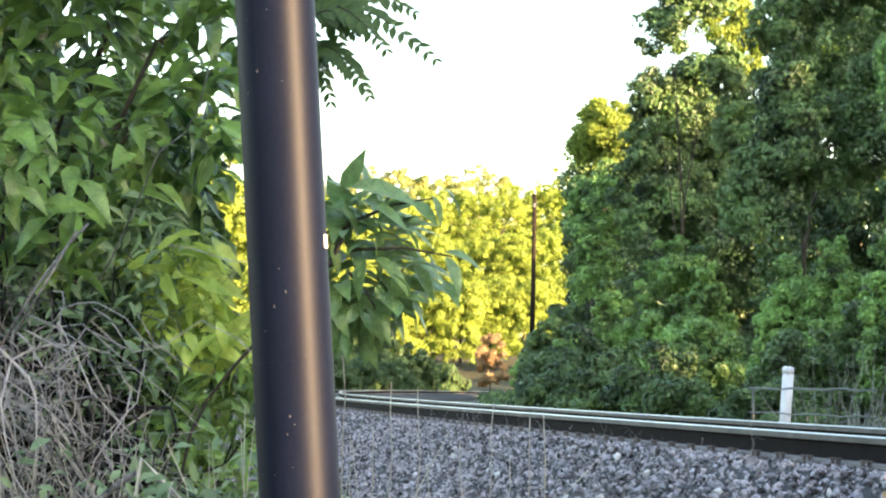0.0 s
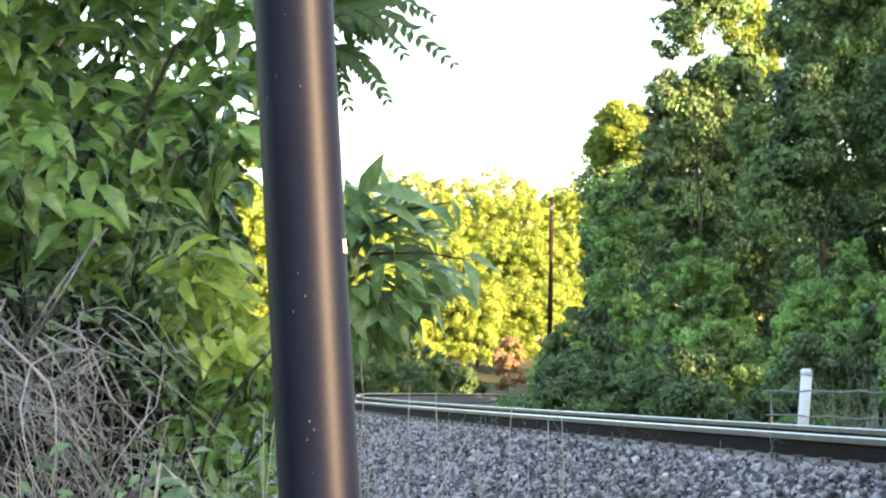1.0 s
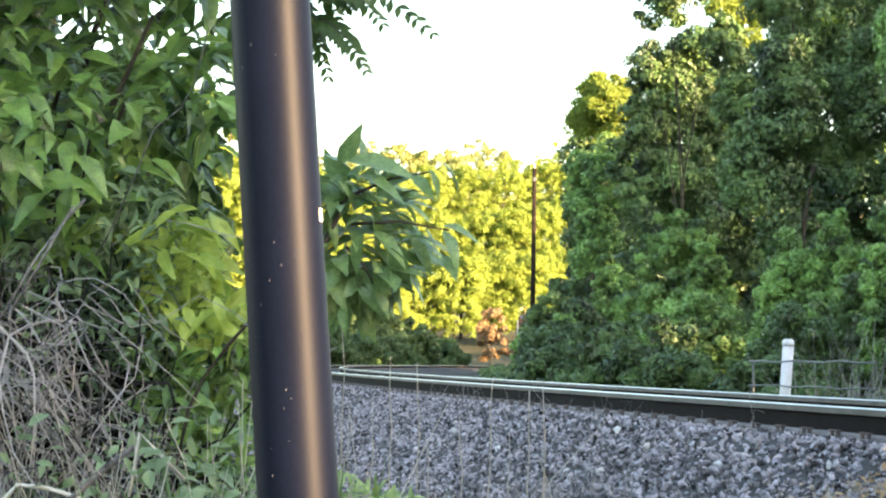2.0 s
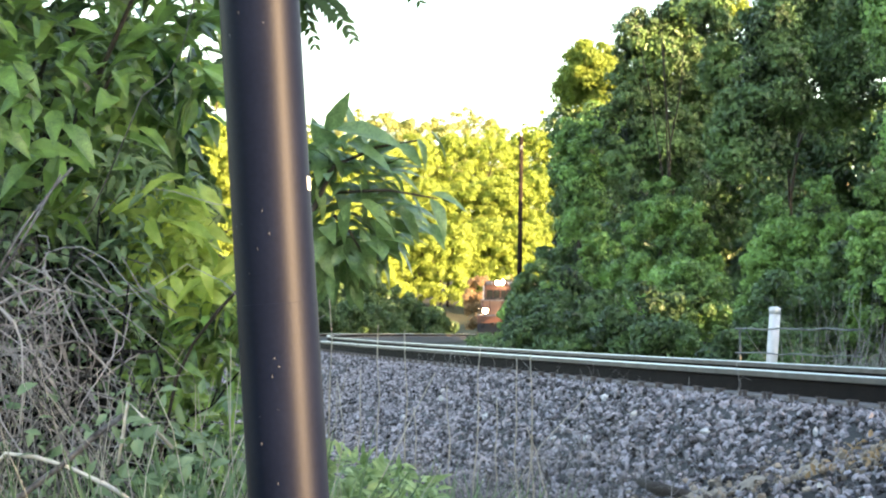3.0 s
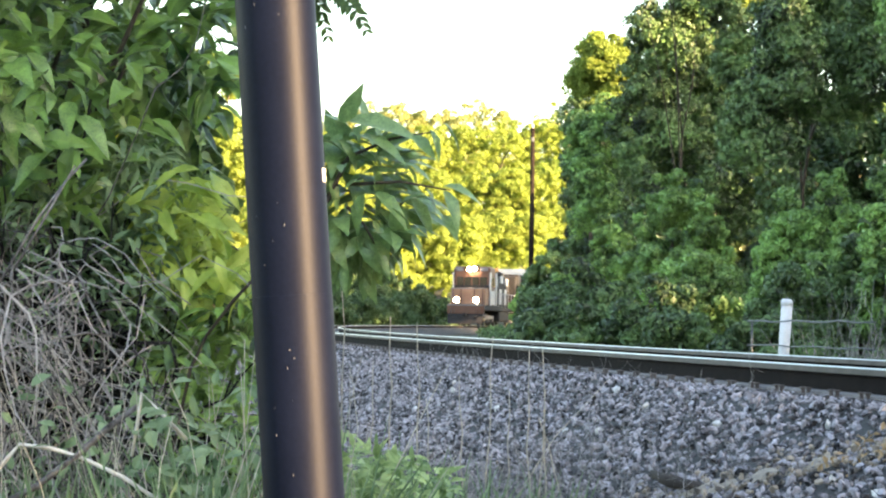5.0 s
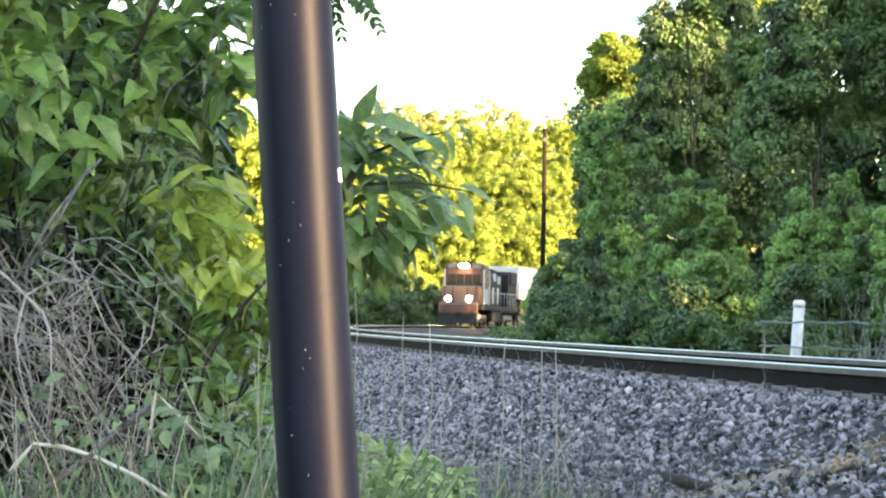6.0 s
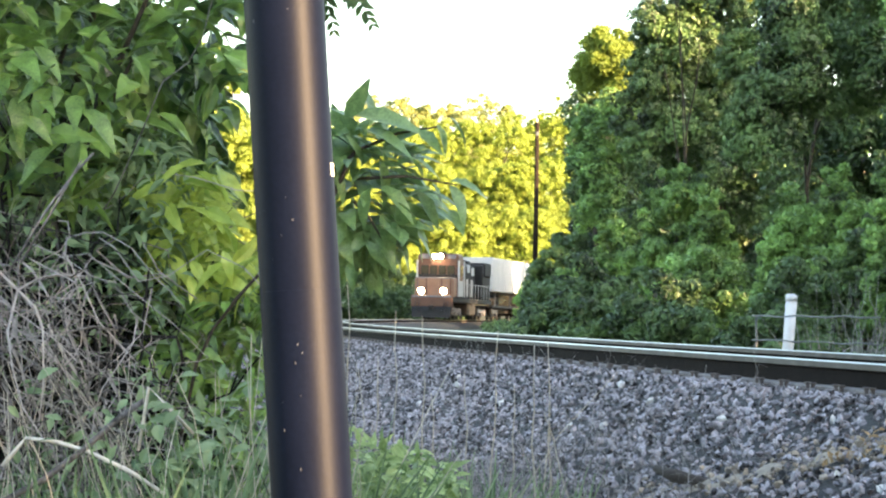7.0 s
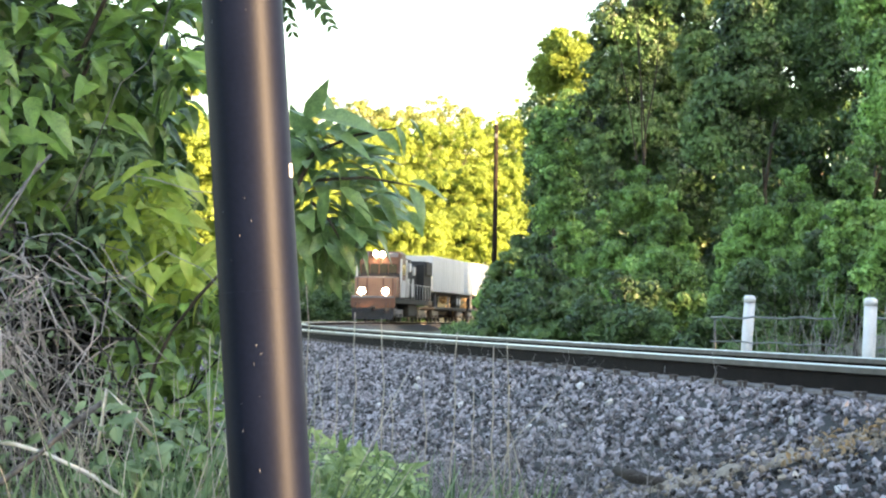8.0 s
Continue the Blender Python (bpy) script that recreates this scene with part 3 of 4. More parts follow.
    # hidden trees, added to keep the sun off the train and fill gaps
    for k, (x, y, h) in enumerate(((13, 140, 13), (18, 152, 15), (14.5, 163, 12), (22, 168, 15), (19, 180, 13), (27, 186, 14), (24, 132, 16), (26, 198, 12), (13.2, 127, 10), (13, 147, 9), (17, 145, 11), (21, 142, 13), (14, 158, 9), (13.5, 171, 9), (17, 177, 11))):
        blobs = [(0, 0, h * 0.3, 4.2, 3.6, h * 0.3), (-1.5, 0, h * 0.6, 3.2, 3, h * 0.26), (1.6, 0, h * 0.65, 3.2, 3, h * 0.28)]
        tree("tree", x, y, h, blobs, 80, 130, 1.1, 0.5, L_DARK, 600 + k, "hidden tree behind the shrubs of the bend, added to shade the train", trunk=0.25, limbs=3)
    # low shrubs at the foot of the row, close to the track, coloured dark as shade
    for k, (s, w, zt, half) in enumerate(((-68, -5.0, 1.75, 0.75), (-65.5, -6.0, 2.3, 0.9), (-61, -5.2, 1.7, 0.8), (-57, -5.8, 2.5, 1.1), (-52, -5.2, 1.9, 1.0), (-47, -6.2, 2.9, 1.3), (-41, -6.3, 2.1, 1.2), (-34, -7.4, 2.8, 1.5), (-26, -8.2, 2.5, 1.5), (-16, -9.4, 3.0, 1.9), (-4, -10.2, 3.0, 2.0))):
        p = along(s, w)
        bush("shrub", p.x, p.y, zt, half, L_DARK, 800 + k, "low leafy shrub at the edge of the ballast", 0.1 + 0.0018 * (s + 70), 36, 200)
    # low growth along the foot of the shrubs, its shade put into dark leaves
    g = np.random.default_rng(19)
    n = 9000
    s = np.concatenate([g.uniform(-80, -30, n // 2), g.uniform(-30, 75, n - n // 2)])
    w = -4.4 - g.random(n) ** 1.4 * 6.5 - np.where(s > -45, 2.2, 0)
    x, y = CX - (R + w) * np.cos(s / R), CY + (R + w) * np.sin(s / R)
    hill = 0.12 + (0.1 + 0.4 * (0.5 + 0.5 * np.sin(s * 0.9 + 2 * np.sin(s * 0.31) + w))) * np.interp(-w, [4.4, 5.5, 8], [0.25, 0.9, 1.6])
    hill = hill * np.interp(s, [-50, -22], [1, 0.6])
    z = ground_height(x, y) + hill * g.random(n) ** 0.6
    ob = new("undergrowth", scatter("undergrowth", leaf_template(0.55, 0.2, 0.25, False), np.stack([x, y, z], 1), g.normal(size=(n, 3)) + np.array([0, 0, 0.4]), g.normal(size=(n, 3)) * 0.5 + np.array([0, -0.3, 0.8]), np.interp(s, [-80, 0, 75], [0.09, 0.22, 0.34]) * g.uniform(0.6, 1.3, n), L_DARK))
    tagged(ob, "low leafy undergrowth along the far side of the track", "undergrowth", kind="stuff")
    n = 160
    x, y = g.uniform(4.6, 6.6, n), g.uniform(24.5, 30, n)
    s = np.stack([x, y, ground_height(x, y) - 0.02], 1)
    e = s + np.stack([g.normal(0, 0.25, n), g.normal(0, 0.2, n), g.uniform(0.4, 1.5, n)], 1)
    ob = new("bare_twigs", strands("bare_twigs", s, e, g.normal(size=(n, 3)) * 0.1, g.uniform(0.003, 0.008, n), M_TWIG, g))
    tagged(ob, "bare grey twigs standing behind the fence", "twigs", kind="stuff")


build_right_side()


# ---- far sunlit wood ----
def build_far_wood():
    g = np.random.default_rng(21)
    lab = "sunlit yellow-green tree at the edge of the far wood"
    k = 0
    rows = [(256, -34, 17, 3.9, 12), (272, -42, 22, 4.4, 17), (292, -48, 32, 4.9, 23)]
    for y, x0, x1, step, h in rows:
        x = x0
        while x <= x1:
            hh = h * g.uniform(0.88, 0.98) * np.interp(x, [-10, 6, 16], [1, 1.0, 1.1])
            w = step * g.uniform(0.75, 1.0)
            blobs = [(0, 0, hh * 0.36, w, w * 0.7, hh * 0.34), (-w * 0.4, -0.5, hh * 0.66, w * 0.7, w * 0.6, hh * 0.26), (w * 0.4, 0.3, hh * 0.72, w * 0.62, w * 0.6, hh * 0.25)]
            yy = y + 0.42 * (x + 34)
            hh = hh * yy / y
            blobs = [tuple(c * yy / y for c in q) for q in blobs]
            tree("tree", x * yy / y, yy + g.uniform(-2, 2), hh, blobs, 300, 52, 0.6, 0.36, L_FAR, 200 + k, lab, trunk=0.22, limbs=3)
            k += 1
            x += step
    for k2, x in enumerate(np.arange(-62, 46, 7.5)):
        hh = g.uniform(25, 29) - 0.02 * abs(x)
        blobs = [(0, 0, hh * 0.4, 5.5, 4, hh * 0.36), (-2.5, 0, hh * 0.7, 4, 3.5, hh * 0.24), (2.6, 0, hh * 0.68, 4.2, 3.5, hh * 0.27)]
        tree("tree", float(x), 365 + g.uniform(-6, 6), hh, blobs, 220, 60, 0.8, 0.5, L_PALE, 700 + k2, "sunlit tree on the far hill, haze put into its pale leaves", trunk=0.25, limbs=3)
    for x, y, hh in ((-21, 212, 29), (-30, 225, 27), (-17.5, 238, 20)):
        w = 4.6
        blobs = [(0, 0, hh * 0.35, w, w, hh * 0.33), (-w * 0.4, 0, hh * 0.66, w * 0.8, w * 0.7, hh * 0.28), (w * 0.5, 0, hh * 0.6, w * 0.6, w * 0.6, hh * 0.3)]
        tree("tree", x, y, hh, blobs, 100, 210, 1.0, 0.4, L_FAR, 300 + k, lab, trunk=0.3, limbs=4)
        k += 1
    for x, y, zt, half in ((-10, 205, 8.2, 3.2), (-6.5, 212, 7.2, 3.0), (-3.2, 218, 5.4, 2.6), (-13.5, 210, 9, 3.2), (0.2, 226, 3.8, 2.2)):
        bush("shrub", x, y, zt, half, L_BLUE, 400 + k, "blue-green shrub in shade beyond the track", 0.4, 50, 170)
        k += 1
    for x, y, zt, half in ((-4.6, 180, 3.4, 1.5), (-6.4, 176, 3.9, 1.7), (-8.6, 172, 4.3, 1.9), (-11.5, 168, 4.8, 2.1), (-3.6, 196, 3.6, 1.7)):
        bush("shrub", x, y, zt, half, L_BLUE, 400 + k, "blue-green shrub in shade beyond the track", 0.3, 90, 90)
        k += 1
    bush("withered_shrub", 4.9, 236, 8.0, 1.6, L_BROWN, 450, "withered orange-brown shrub beyond the bend", 0.35, 40, 150, category="shrub")


build_far_wood()


# ---- unseen wood added to the right and behind the camera, which keeps the evening sun off the track ----
def build_shade_belt():
    n = Vector((math.cos(radians(SUN_AZ)), math.sin(radians(SUN_AZ)), 0))
    base = Vector((-0.23, 3.3, 0)) + Vector((SUN.x, SUN.y, 0)).normalized() * 30
    # the narrow gap near zero lets the sun through to the steel pole
    trees = [(-26, 3.4), (-19.5, 3.6), (-12.7, 3.6), (-5.9, 3.6), (-2.35, 1.7), (2.05, 1.7), (5.3, 3.6)] + [(12.4 + 5.4 * i, 3.6) for i in range(20)]
    for k, (c, half) in enumerate(trees):
        p = base + n * c
        h = (15.0 if c < 15 else 24.0) + (1.7 * k) % 3
        blobs = [(n.x * o, n.y * o, h * f, 1.3, 1.3, h * 0.14) for o in np.linspace(-(half - 1.5), half - 1.5, 4) for f in (0.08, 0.24, 0.4, 0.56, 0.72)]
        tree("tree", p.x, p.y, h, blobs, 260, 42, 0.5, 0.55 if half < 2 else 0.85, L_DARK, 500 + k, "unseen dense tree, added to block the low sun", trunk=0.2, limbs=3, shell=0.1)


build_shade_belt()

# ---- sapling with large leaves ----
def leaf_pose(base, tip, up):
    """Pose and length of a leaf from base to tip whose face looks to up."""
    a = (tip - base)
    size = a.length
    a = a.normalized()
    b = a.cross(up).normalized()
    n = b.cross(a)
    m = Matrix((b, a, n)).transposed().to_4x4()
    return Matrix.Translation(base) @ m @ Matrix.Diagonal((size, size, size, 1))


def build_sapling():
    root = new("sapling")
    foot = Vector((-0.39, 6.1, float(ground_height(-0.39, 6.1)) - 0.05))
    root.location = foot
    tagged(root, "young sapling with large drooping pointed green leaves", "sapling")
    g = np.random.default_rng(31)
    D = 6.0
    hub = bearing(-43, 72, D)
    bm = bmesh.new()
    pts = [Vector((0, 0, 0)), bearing(-65, -40, 6.05) - foot, bearing(-63, 15, D) - foot, bearing(-54, 48, D) - foot, hub - foot]
    tube(bm, pts, [0.016, 0.013, 0.01, 0.008, 0.006], 8)
    part("stem", bm, M_BARK, root)
    twigs = [(hub, bearing(-5, 84, D + 0.05)), (bearing(-42, 60, D), bearing(3, 58, D - 0.05)), (bearing(-43, 50, D), bearing(-28, 30, D)), (bearing(-43, 70, D), bearing(-64, 60, D + 0.1))]
    for p, q in twigs:
        bm = bmesh.new()
        tube(bm, [p - foot, p.lerp(q, 0.5) - foot + Vector((0, 0, 0.015)), q - foot], [0.005, 0.004, 0.002], 6)
        part("twig", bm, M_BARK, root)
    me = []
    for w, dr, fo in ((0.36, 0.26, 0.4), (0.42, 0.4, 0.35), (0.38, 0.5, 0.4)):
        v, f = leaf_template(w, dr, fo)
        me.append(mesh_of("leaf", v.tolist(), f.tolist(), L_SAP, True))
    # the leaves that stand out: base and tip as bearing, rise
    big = [(-47, 87, -37.5, 101.5), (-44, 88, -11, 90), (-7, 85, 1.5, 74), (-1, 88, 10, 77), (-15, 82, -4, 76), (-23, 71, -7.5, 69), (-32, 69, -25, 46),
           (-39, 82, -16, 78), (-40, 71, -23, 75), (-8.5, 59, -0.5, 48), (-0.5, 60, 18, 58), (-0.5, 58, 10, 46), (-15, 55, -2, 39), (-23, 50, -15, 31),
           (-51, 62, -45, 51), (-39, 37, -33, 21), (-44, 37, -46, 25), (-33, 34, -21, 24), (-0.5, 47, 6.5, 39), (-36, 56, -42, 40), (-30, 42, -24, 27)]
    for i, (b0, r0, b1, r1) in enumerate(big):
        p, q = bearing(b0, r0, D + g.uniform(-0.06, 0.02)), bearing(b1, r1, D + g.uniform(-0.1, 0.06))
        up = Vector((g.uniform(-0.4, 0.4), g.uniform(-0.6, -0.25), 0.8)) if i else Vector((0.35, -1, 0.2))
        share("leaf", me[i % 3], root, Matrix.Translation(-foot) @ leaf_pose(p, q, up))
    for i in range(240):
        a, rr = g.uniform(0, 6.28), g.random() ** 0.6
        c = bearing(-39 + 25 * rr * math.cos(a), 58 + 27 * rr * math.sin(a) - 5 * rr * abs(math.cos(a)), D + g.uniform(-0.02, 0.3))
        size = g.uniform(0.075, 0.135)
        way = Vector((0.6 * math.cos(a) + g.uniform(-0.5, 0.5), g.uniform(-0.6, 0.3), g.uniform(-0.45, 0.35) + 0.25 * math.sin(a))).normalized()
        up = Vector((g.uniform(-0.5, 0.5), g.uniform(-0.6, 0.0), g.uniform(0.5, 1)))
        share("leaf", me[i % 3], root, Matrix.Translation(-foot) @ leaf_pose(c, c + way * size, up))
    for i in range(50):
        c = bearing(g.uniform(-56, -30), g.uniform(20, 44), D + g.uniform(-0.02, 0.3))
        way = Vector((g.uniform(-0.4, 0.7), g.uniform(-0.5, 0.3), g.uniform(-1.0, -0.3)))
        share("leaf", me[i % 3], root, Matrix.Translation(-foot) @ leaf_pose(c, c + way.normalized() * g.uniform(0.06, 0.11), Vector((g.uniform(-0.6, 0.6), -0.7, 0.5))))


build_sapling()


# ---- feathery branch at the top ----
def build_feather_tree():
    root = new("feathery_tree")
    foot = Vector((-1.5, 8.6, float(ground_height(-1.5, 8.6)) - 0.05))
    root.location = foot
    tagged(root, "slender tree with feathery compound leaves on an arching branch", "tree")
    D = 8.0
    g = np.random.default_rng(41)
    bm = bmesh.new()
    tip = bearing(-62, 170, D)
    tube(bm, [(0, 0, 0), (0.05, 0, 1.4), (0.25, -0.1, 2.4), tip.lerp(foot + Vector((0.3, -0.1, 2.8)), 0.5) - foot, tip - foot], [0.04, 0.034, 0.026, 0.015, 0.007], 8)
    part("trunk", bm, M_BARK, root)
    v, f = leaf_template(0.5, 0.15, 0.2)
    leaflet = mesh_of("leaflet", v.tolist(), f.tolist(), L_FROND, True)
    fronds = [(-60, 172, -14, 163), (-60, 170, -4, 142), (-60, 150, -33, 125), (-60, 168, -26, 146), (-66, 160, -50, 122), (-60, 178, -22, 176), (-64, 176, -44, 142), (-70, 150, -56, 132), (-66, 180, -34, 190), (-68, 170, -88, 150), (-60, 162, -40, 152)]
    for b0, r0, b1, r1 in fronds:
        b0, b1, r0, r1 = b0 - 2, b1 - 3, r0 + 2, r1 + 4
        p, q = bearing(b0, r0, D + g.uniform(-0.1, 0.1)), bearing(b1, r1, D + g.uniform(-0.2, 0.2))
        arc = [p.lerp(q, t) + Vector((0, 0, 0.05 * math.sin(3.14 * t))) for t in np.linspace(0, 1, 16)]
        bm = bmesh.new()
        tube(bm, [a - foot for a in arc], list(np.linspace(0.003, 0.001, 16)), 5)
        stalk = part("leaf_stalk", bm, M_BARK, root)
        for i in range(1, 16):
            w = (arc[i] - arc[i - 1]).normalized()
            for side in (-1, 1):
                out = (w.cross(Vector((0, -0.8, 0.5))).normalized() * side * 0.8 + w * 0.6 + Vector((0, 0, -0.25))).normalized() + Vector(g.normal(size=3) * 0.12)
                size = (0.078 - 0.045 * (i / 15) ** 2) * g.uniform(0.85, 1.15)
                a = arc[i] - foot
                share("leaflet", leaflet, stalk, leaf_pose(a, a + out.normalized() * size, Vector((0, -0.8, 0.5))))


build_feather_tree()


# ---- big leafy thicket ----
def build_thicket():
    g = np.random.default_rng(51)
    root = new("thicket_shrub")
    foot = Vector((-1.45, 6.4, float(ground_height(-1.45, 6.4)) - 0.05))
    root.location = foot
    tagged(root, "large thicket shrub with broad overlapping green leaves", "shrub")
    for k in range(7):
        bm = bmesh.new()
        goal = Vector((g.uniform(-0.9, 0.7), g.uniform(-0.8, 0.3), g.uniform(1.6, 3.0)))
        tube(bm, [(0.1 * k - 0.3, 0, 0), goal * 0.4 + Vector((0, 0, 0.2)), goal * 0.75 + Vector((0, 0, 0.2)), goal], [0.02, 0.016, 0.01, 0.005], 7)
        part("stem", bm, M_BARK, root)
    tmpl = leaf_template(0.46, 0.55, 0.4)
    n = 7400
    z = g.uniform(1.5, 3.7, n)
    edge = np.interp(z, [1.5, 1.62, 1.75, 1.86, 2.0, 2.1, 2.3, 3.7], [-1.02, -0.86, -0.68, -0.61, -0.59, -0.55, -0.57, -0.57]) + 0.05 * np.sin(z * 17) + 0.03 * g.normal(size=n)
    deep = g.random(n) ** 1.6 * 1.3
    x = (edge + 0.015) * (5.6 + deep) / 5.6 - (g.random(n) ** 1.15) * 2.0
    low = np.interp(x, [-2.6, -1.2, -0.9, -0.7], [1.62, 1.66, 1.56, 1.5]) + 0.08 * np.sin(x * 13)
    y = 5.6 + 0.26 * np.sin(x * 9 + z * 4) + 0.2 * np.sin(z * 11 - x * 3) + deep
    keep = z > low
    p = np.stack([x, y, z], 1)[keep] - np.array(foot)
    m = len(p)
    ways = np.stack([g.normal(0.1, 0.85, m), g.normal(-0.45, 0.45, m), g.normal(-0.12, 0.4, m)], 1)
    ups = np.stack([g.normal(0, 0.5, m), g.normal(-0.25, 0.45, m), g.normal(0.9, 0.3, m)], 1)
    sz = g.uniform(0.06, 0.135, m)
    near = np.argsort(p[:, 1])[:300]
    rest = np.setdiff1d(np.arange(m), near)
    ob = new("foliage", scatter("foliage", tmpl, p[rest], ways[rest], ups[rest], sz[rest], L_NEAR))
    ob.parent = root
    ob["kind"] = "stuff"
    me = mesh_of("leaf", tmpl[0].tolist(), tmpl[1].tolist(), L_NEAR, True)
    for i in near:
        q = Vector(p[i])
        share("leaf", me, root, leaf_pose(q, q + Vector(ways[i]).normalized() * sz[i], Vector(ups[i])))
    # finer lighter growth lower down, towards the pole
    for name, x0, x1, z0, z1, n, s0, s1, mat, lab in (
            ("young_shrub", -1.15, -0.66, 0.7, 1.86, 6000, 0.028, 0.05, L_GRASS, "small-leaved green undergrowth below the thicket"),
            ("young_shrub", -0.74, -0.45, 1.4, 1.72, 440, 0.06, 0.11, L_LIME, "lime green leaves behind the pole, sunlight put into their colour"),
            ("young_shrub", -0.76, -0.42, 0.7, 1.42, 1500, 0.04, 0.08, L_NEAR, "green leafy growth behind the pole")):
        c = np.stack([g.uniform(x0, x1, n), g.uniform(5.5, 6.4, n), g.uniform(z0, z1, n)], 1)
        c[:, 0] *= c[:, 1] / 5.6
        c = c[c[:, 2] < 1.95 + 0.5 * (c[:, 0] + 0.44) + 0.08 * np.sin(c[:, 0] * 30)]
        c = c[~((c[:, 0] > -0.57 * c[:, 1] / 5.6) & (c[:, 2] > 1.52))]
        n = len(c)
        ways = np.stack([g.normal(0.1, 0.85, n), g.normal(-0.4, 0.5, n), g.normal(-0.1, 0.45, n)], 1)
        ups = np.stack([g.normal(0, 0.4, n), g.normal(-0.4, 0.4, n), g.normal(0.8, 0.3, n)], 1)
        mid = np.array([(x0 + x1) / 2, 6.0, 0])
        shrub = new(name, scatter(name, leaf_template(0.36, 0.5, 0.35), c - mid, ways, ups, np.interp(c[:, 2], [0.7, 1.8], [s0, s1]) * g.uniform(0.7, 1.3, n), mat))
        shrub.location = mid
        tagged(shrub, lab, "undergrowth", kind="stuff")
    # backing shrubs behind; their dark leaf colour stands for the depth of shade
    bush("shrub", -1.55, 6.5, 1.85, 0.8, L_DARK, 56, "added leaves under the thicket, coloured dark as shade", 0.07, 90, 160, depth=0.35)
    bush("shrub", -2.4, 8.6, 4.4, 1.1, L_DARK, 58, "backing shrub behind the thicket, shade put into its dark leaves", 0.13, 90, 200)
    bush("shrub", -1.5, 7.6, 2.6, 0.5, L_DARK, 59, "backing shrub behind the thicket, shade put into its dark leaves", 0.1, 90, 160)
    bush("shrub", -1.85, 8.0, 4.2, 0.95, L_DARK, 55, "backing shrub behind the thicket, shade put into its dark leaves", 0.13, 70, 200)


build_thicket()


# ---- dead vines, stalks, grass ----
def build_vines():
    g = np.random.default_rng(61)
    n = 720
    x = -0.72 - g.random(n) ** 0.9 * 1.3
    s = np.stack([x, g.uniform(5.0, 5.6, n), g.uniform(1.0, 1.6, n) + np.interp(x, [-2, -1.0, -0.7], [0.08, 0.0, -0.2])], 1)
    e = s + np.stack([g.normal(0.04, 0.2, n), g.normal(-0.1, 0.12, n), -g.uniform(0.05, 0.55, n)], 1)
    sag = np.stack([g.normal(0.02, 0.12, n), g.normal(-0.05, 0.06, n), g.normal(0.06, 0.08, n)], 1)
    ob = new("dead_vines", strands("dead_vines", s, e, sag, 0.0016 + 0.0026 * g.random(n) ** 2, M_TWIG, g))
    tagged(ob, "tangle of dead grey-brown hanging vines and stems", "vines", kind="stuff")
    n = 420
    s = np.stack([g.uniform(-1.9, -0.3, n), g.uniform(4.6, 5.6, n), np.full(n, 0.15)], 1)
    e = s + np.stack([g.normal(0, 0.3, n), g.normal(0, 0.2, n), g.uniform(0.6, 1.15, n)], 1)
    ob = new("dry_stalks", strands("dry_stalks", s, e, g.normal(size=(n, 3)) * 0.07, g.uniform(0.0015, 0.003, n), M_STRAW, g))
    tagged(ob, "dry bleached grass stalks among the weeds", "grass", kind="stuff")
    # dark backing for the shaded hollow under the vines
    bush("shrub", -0.95, 6.0, 1.25, 0.45, L_DARK, 57, "added low shrub under the vines, coloured dark as shade", 0.05, 60, 150, depth=0.25)
    # inner stems added to darken the gaps between the vines
    n = 2600
    x = g.uniform(-2.1, -0.72, n)
    s = np.stack([x, g.uniform(5.55, 6.0, n), g.uniform(0.5, 1.0, n) + g.random(n) * np.interp(x, [-2, -1.0, -0.7], [0.65, 0.55, 0.2])], 1)
    e = s + g.normal(size=(n, 3)) * np.array([0.16, 0.05, 0.25])
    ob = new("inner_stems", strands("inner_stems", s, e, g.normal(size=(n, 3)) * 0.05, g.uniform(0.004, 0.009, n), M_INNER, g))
    tagged(ob, "added inner stems of the dead vines, coloured near black as shade", "stems", kind="stuff")
    # dead mass deeper in
    n = 220
    s = np.stack([g.uniform(-2.2, -0.75, n), g.uniform(5.6, 6.3, n), g.uniform(0.5, 1.75, n)], 1)
    e = s + g.normal(size=(n, 3)) * 0.3
    ob = new("brush", strands("brush", s, e, g.normal(size=(n, 3)) * 0.08, g.uniform(0.002, 0.004, n), M_TWIG, g))
    tagged(ob, "dead brush under the thicket", "brush", kind="stuff")
    # single sticks: ends as bearing, rise, distance
    sticks = [("fallen_stick", [(-196, -70, 4.75), (-191, -64, 4.75), (-185.5, -57.5, 4.75), (-172, -59, 4.72), (-158, -63, 4.7), (-140, -71, 4.68), (-124, -81, 4.65)], 0.0048, M_BLEACH, "bleached bent stick lying over the weeds"),
              ("fallen_stick", [(-196, -86, 4.6), (-178, -76, 4.65), (-160, -62, 4.7), (-146, -49, 4.75), (-134, -40, 4.8)], 0.0075, M_TWIG, "grey fallen stick leaning in the weeds"),
              ("broken_stalk", [(-136, -62, 4.7), (-132, -34, 4.7), (-123, -43, 4.7), (-112, -54, 4.75)], 0.0042, M_BLEACH, "broken pale stalk bent over at its middle"),
              ("leaning_stem", [(-196, 14, 5.0), (-180, 42, 5.05), (-168, 59, 5.1), (-159, 69, 5.15)], 0.0036, M_TWIG, "bleached dead stem leaning in the thicket"),
              ("leaning_stem", [(-190, 20, 5.0), (-176, 44, 5.05), (-164, 66, 5.1)], 0.003, M_TWIG, "grey dead stem leaning in the thicket"),
              ("cut_branch", [(-84.5, 16.5, 5.3), (-93, 7, 5.35), (-104, -8, 5.4), (-111, -23, 5.45), (-118, -60, 5.45)], 0.0046, M_BARK, "dark cut branch with a pale end")]
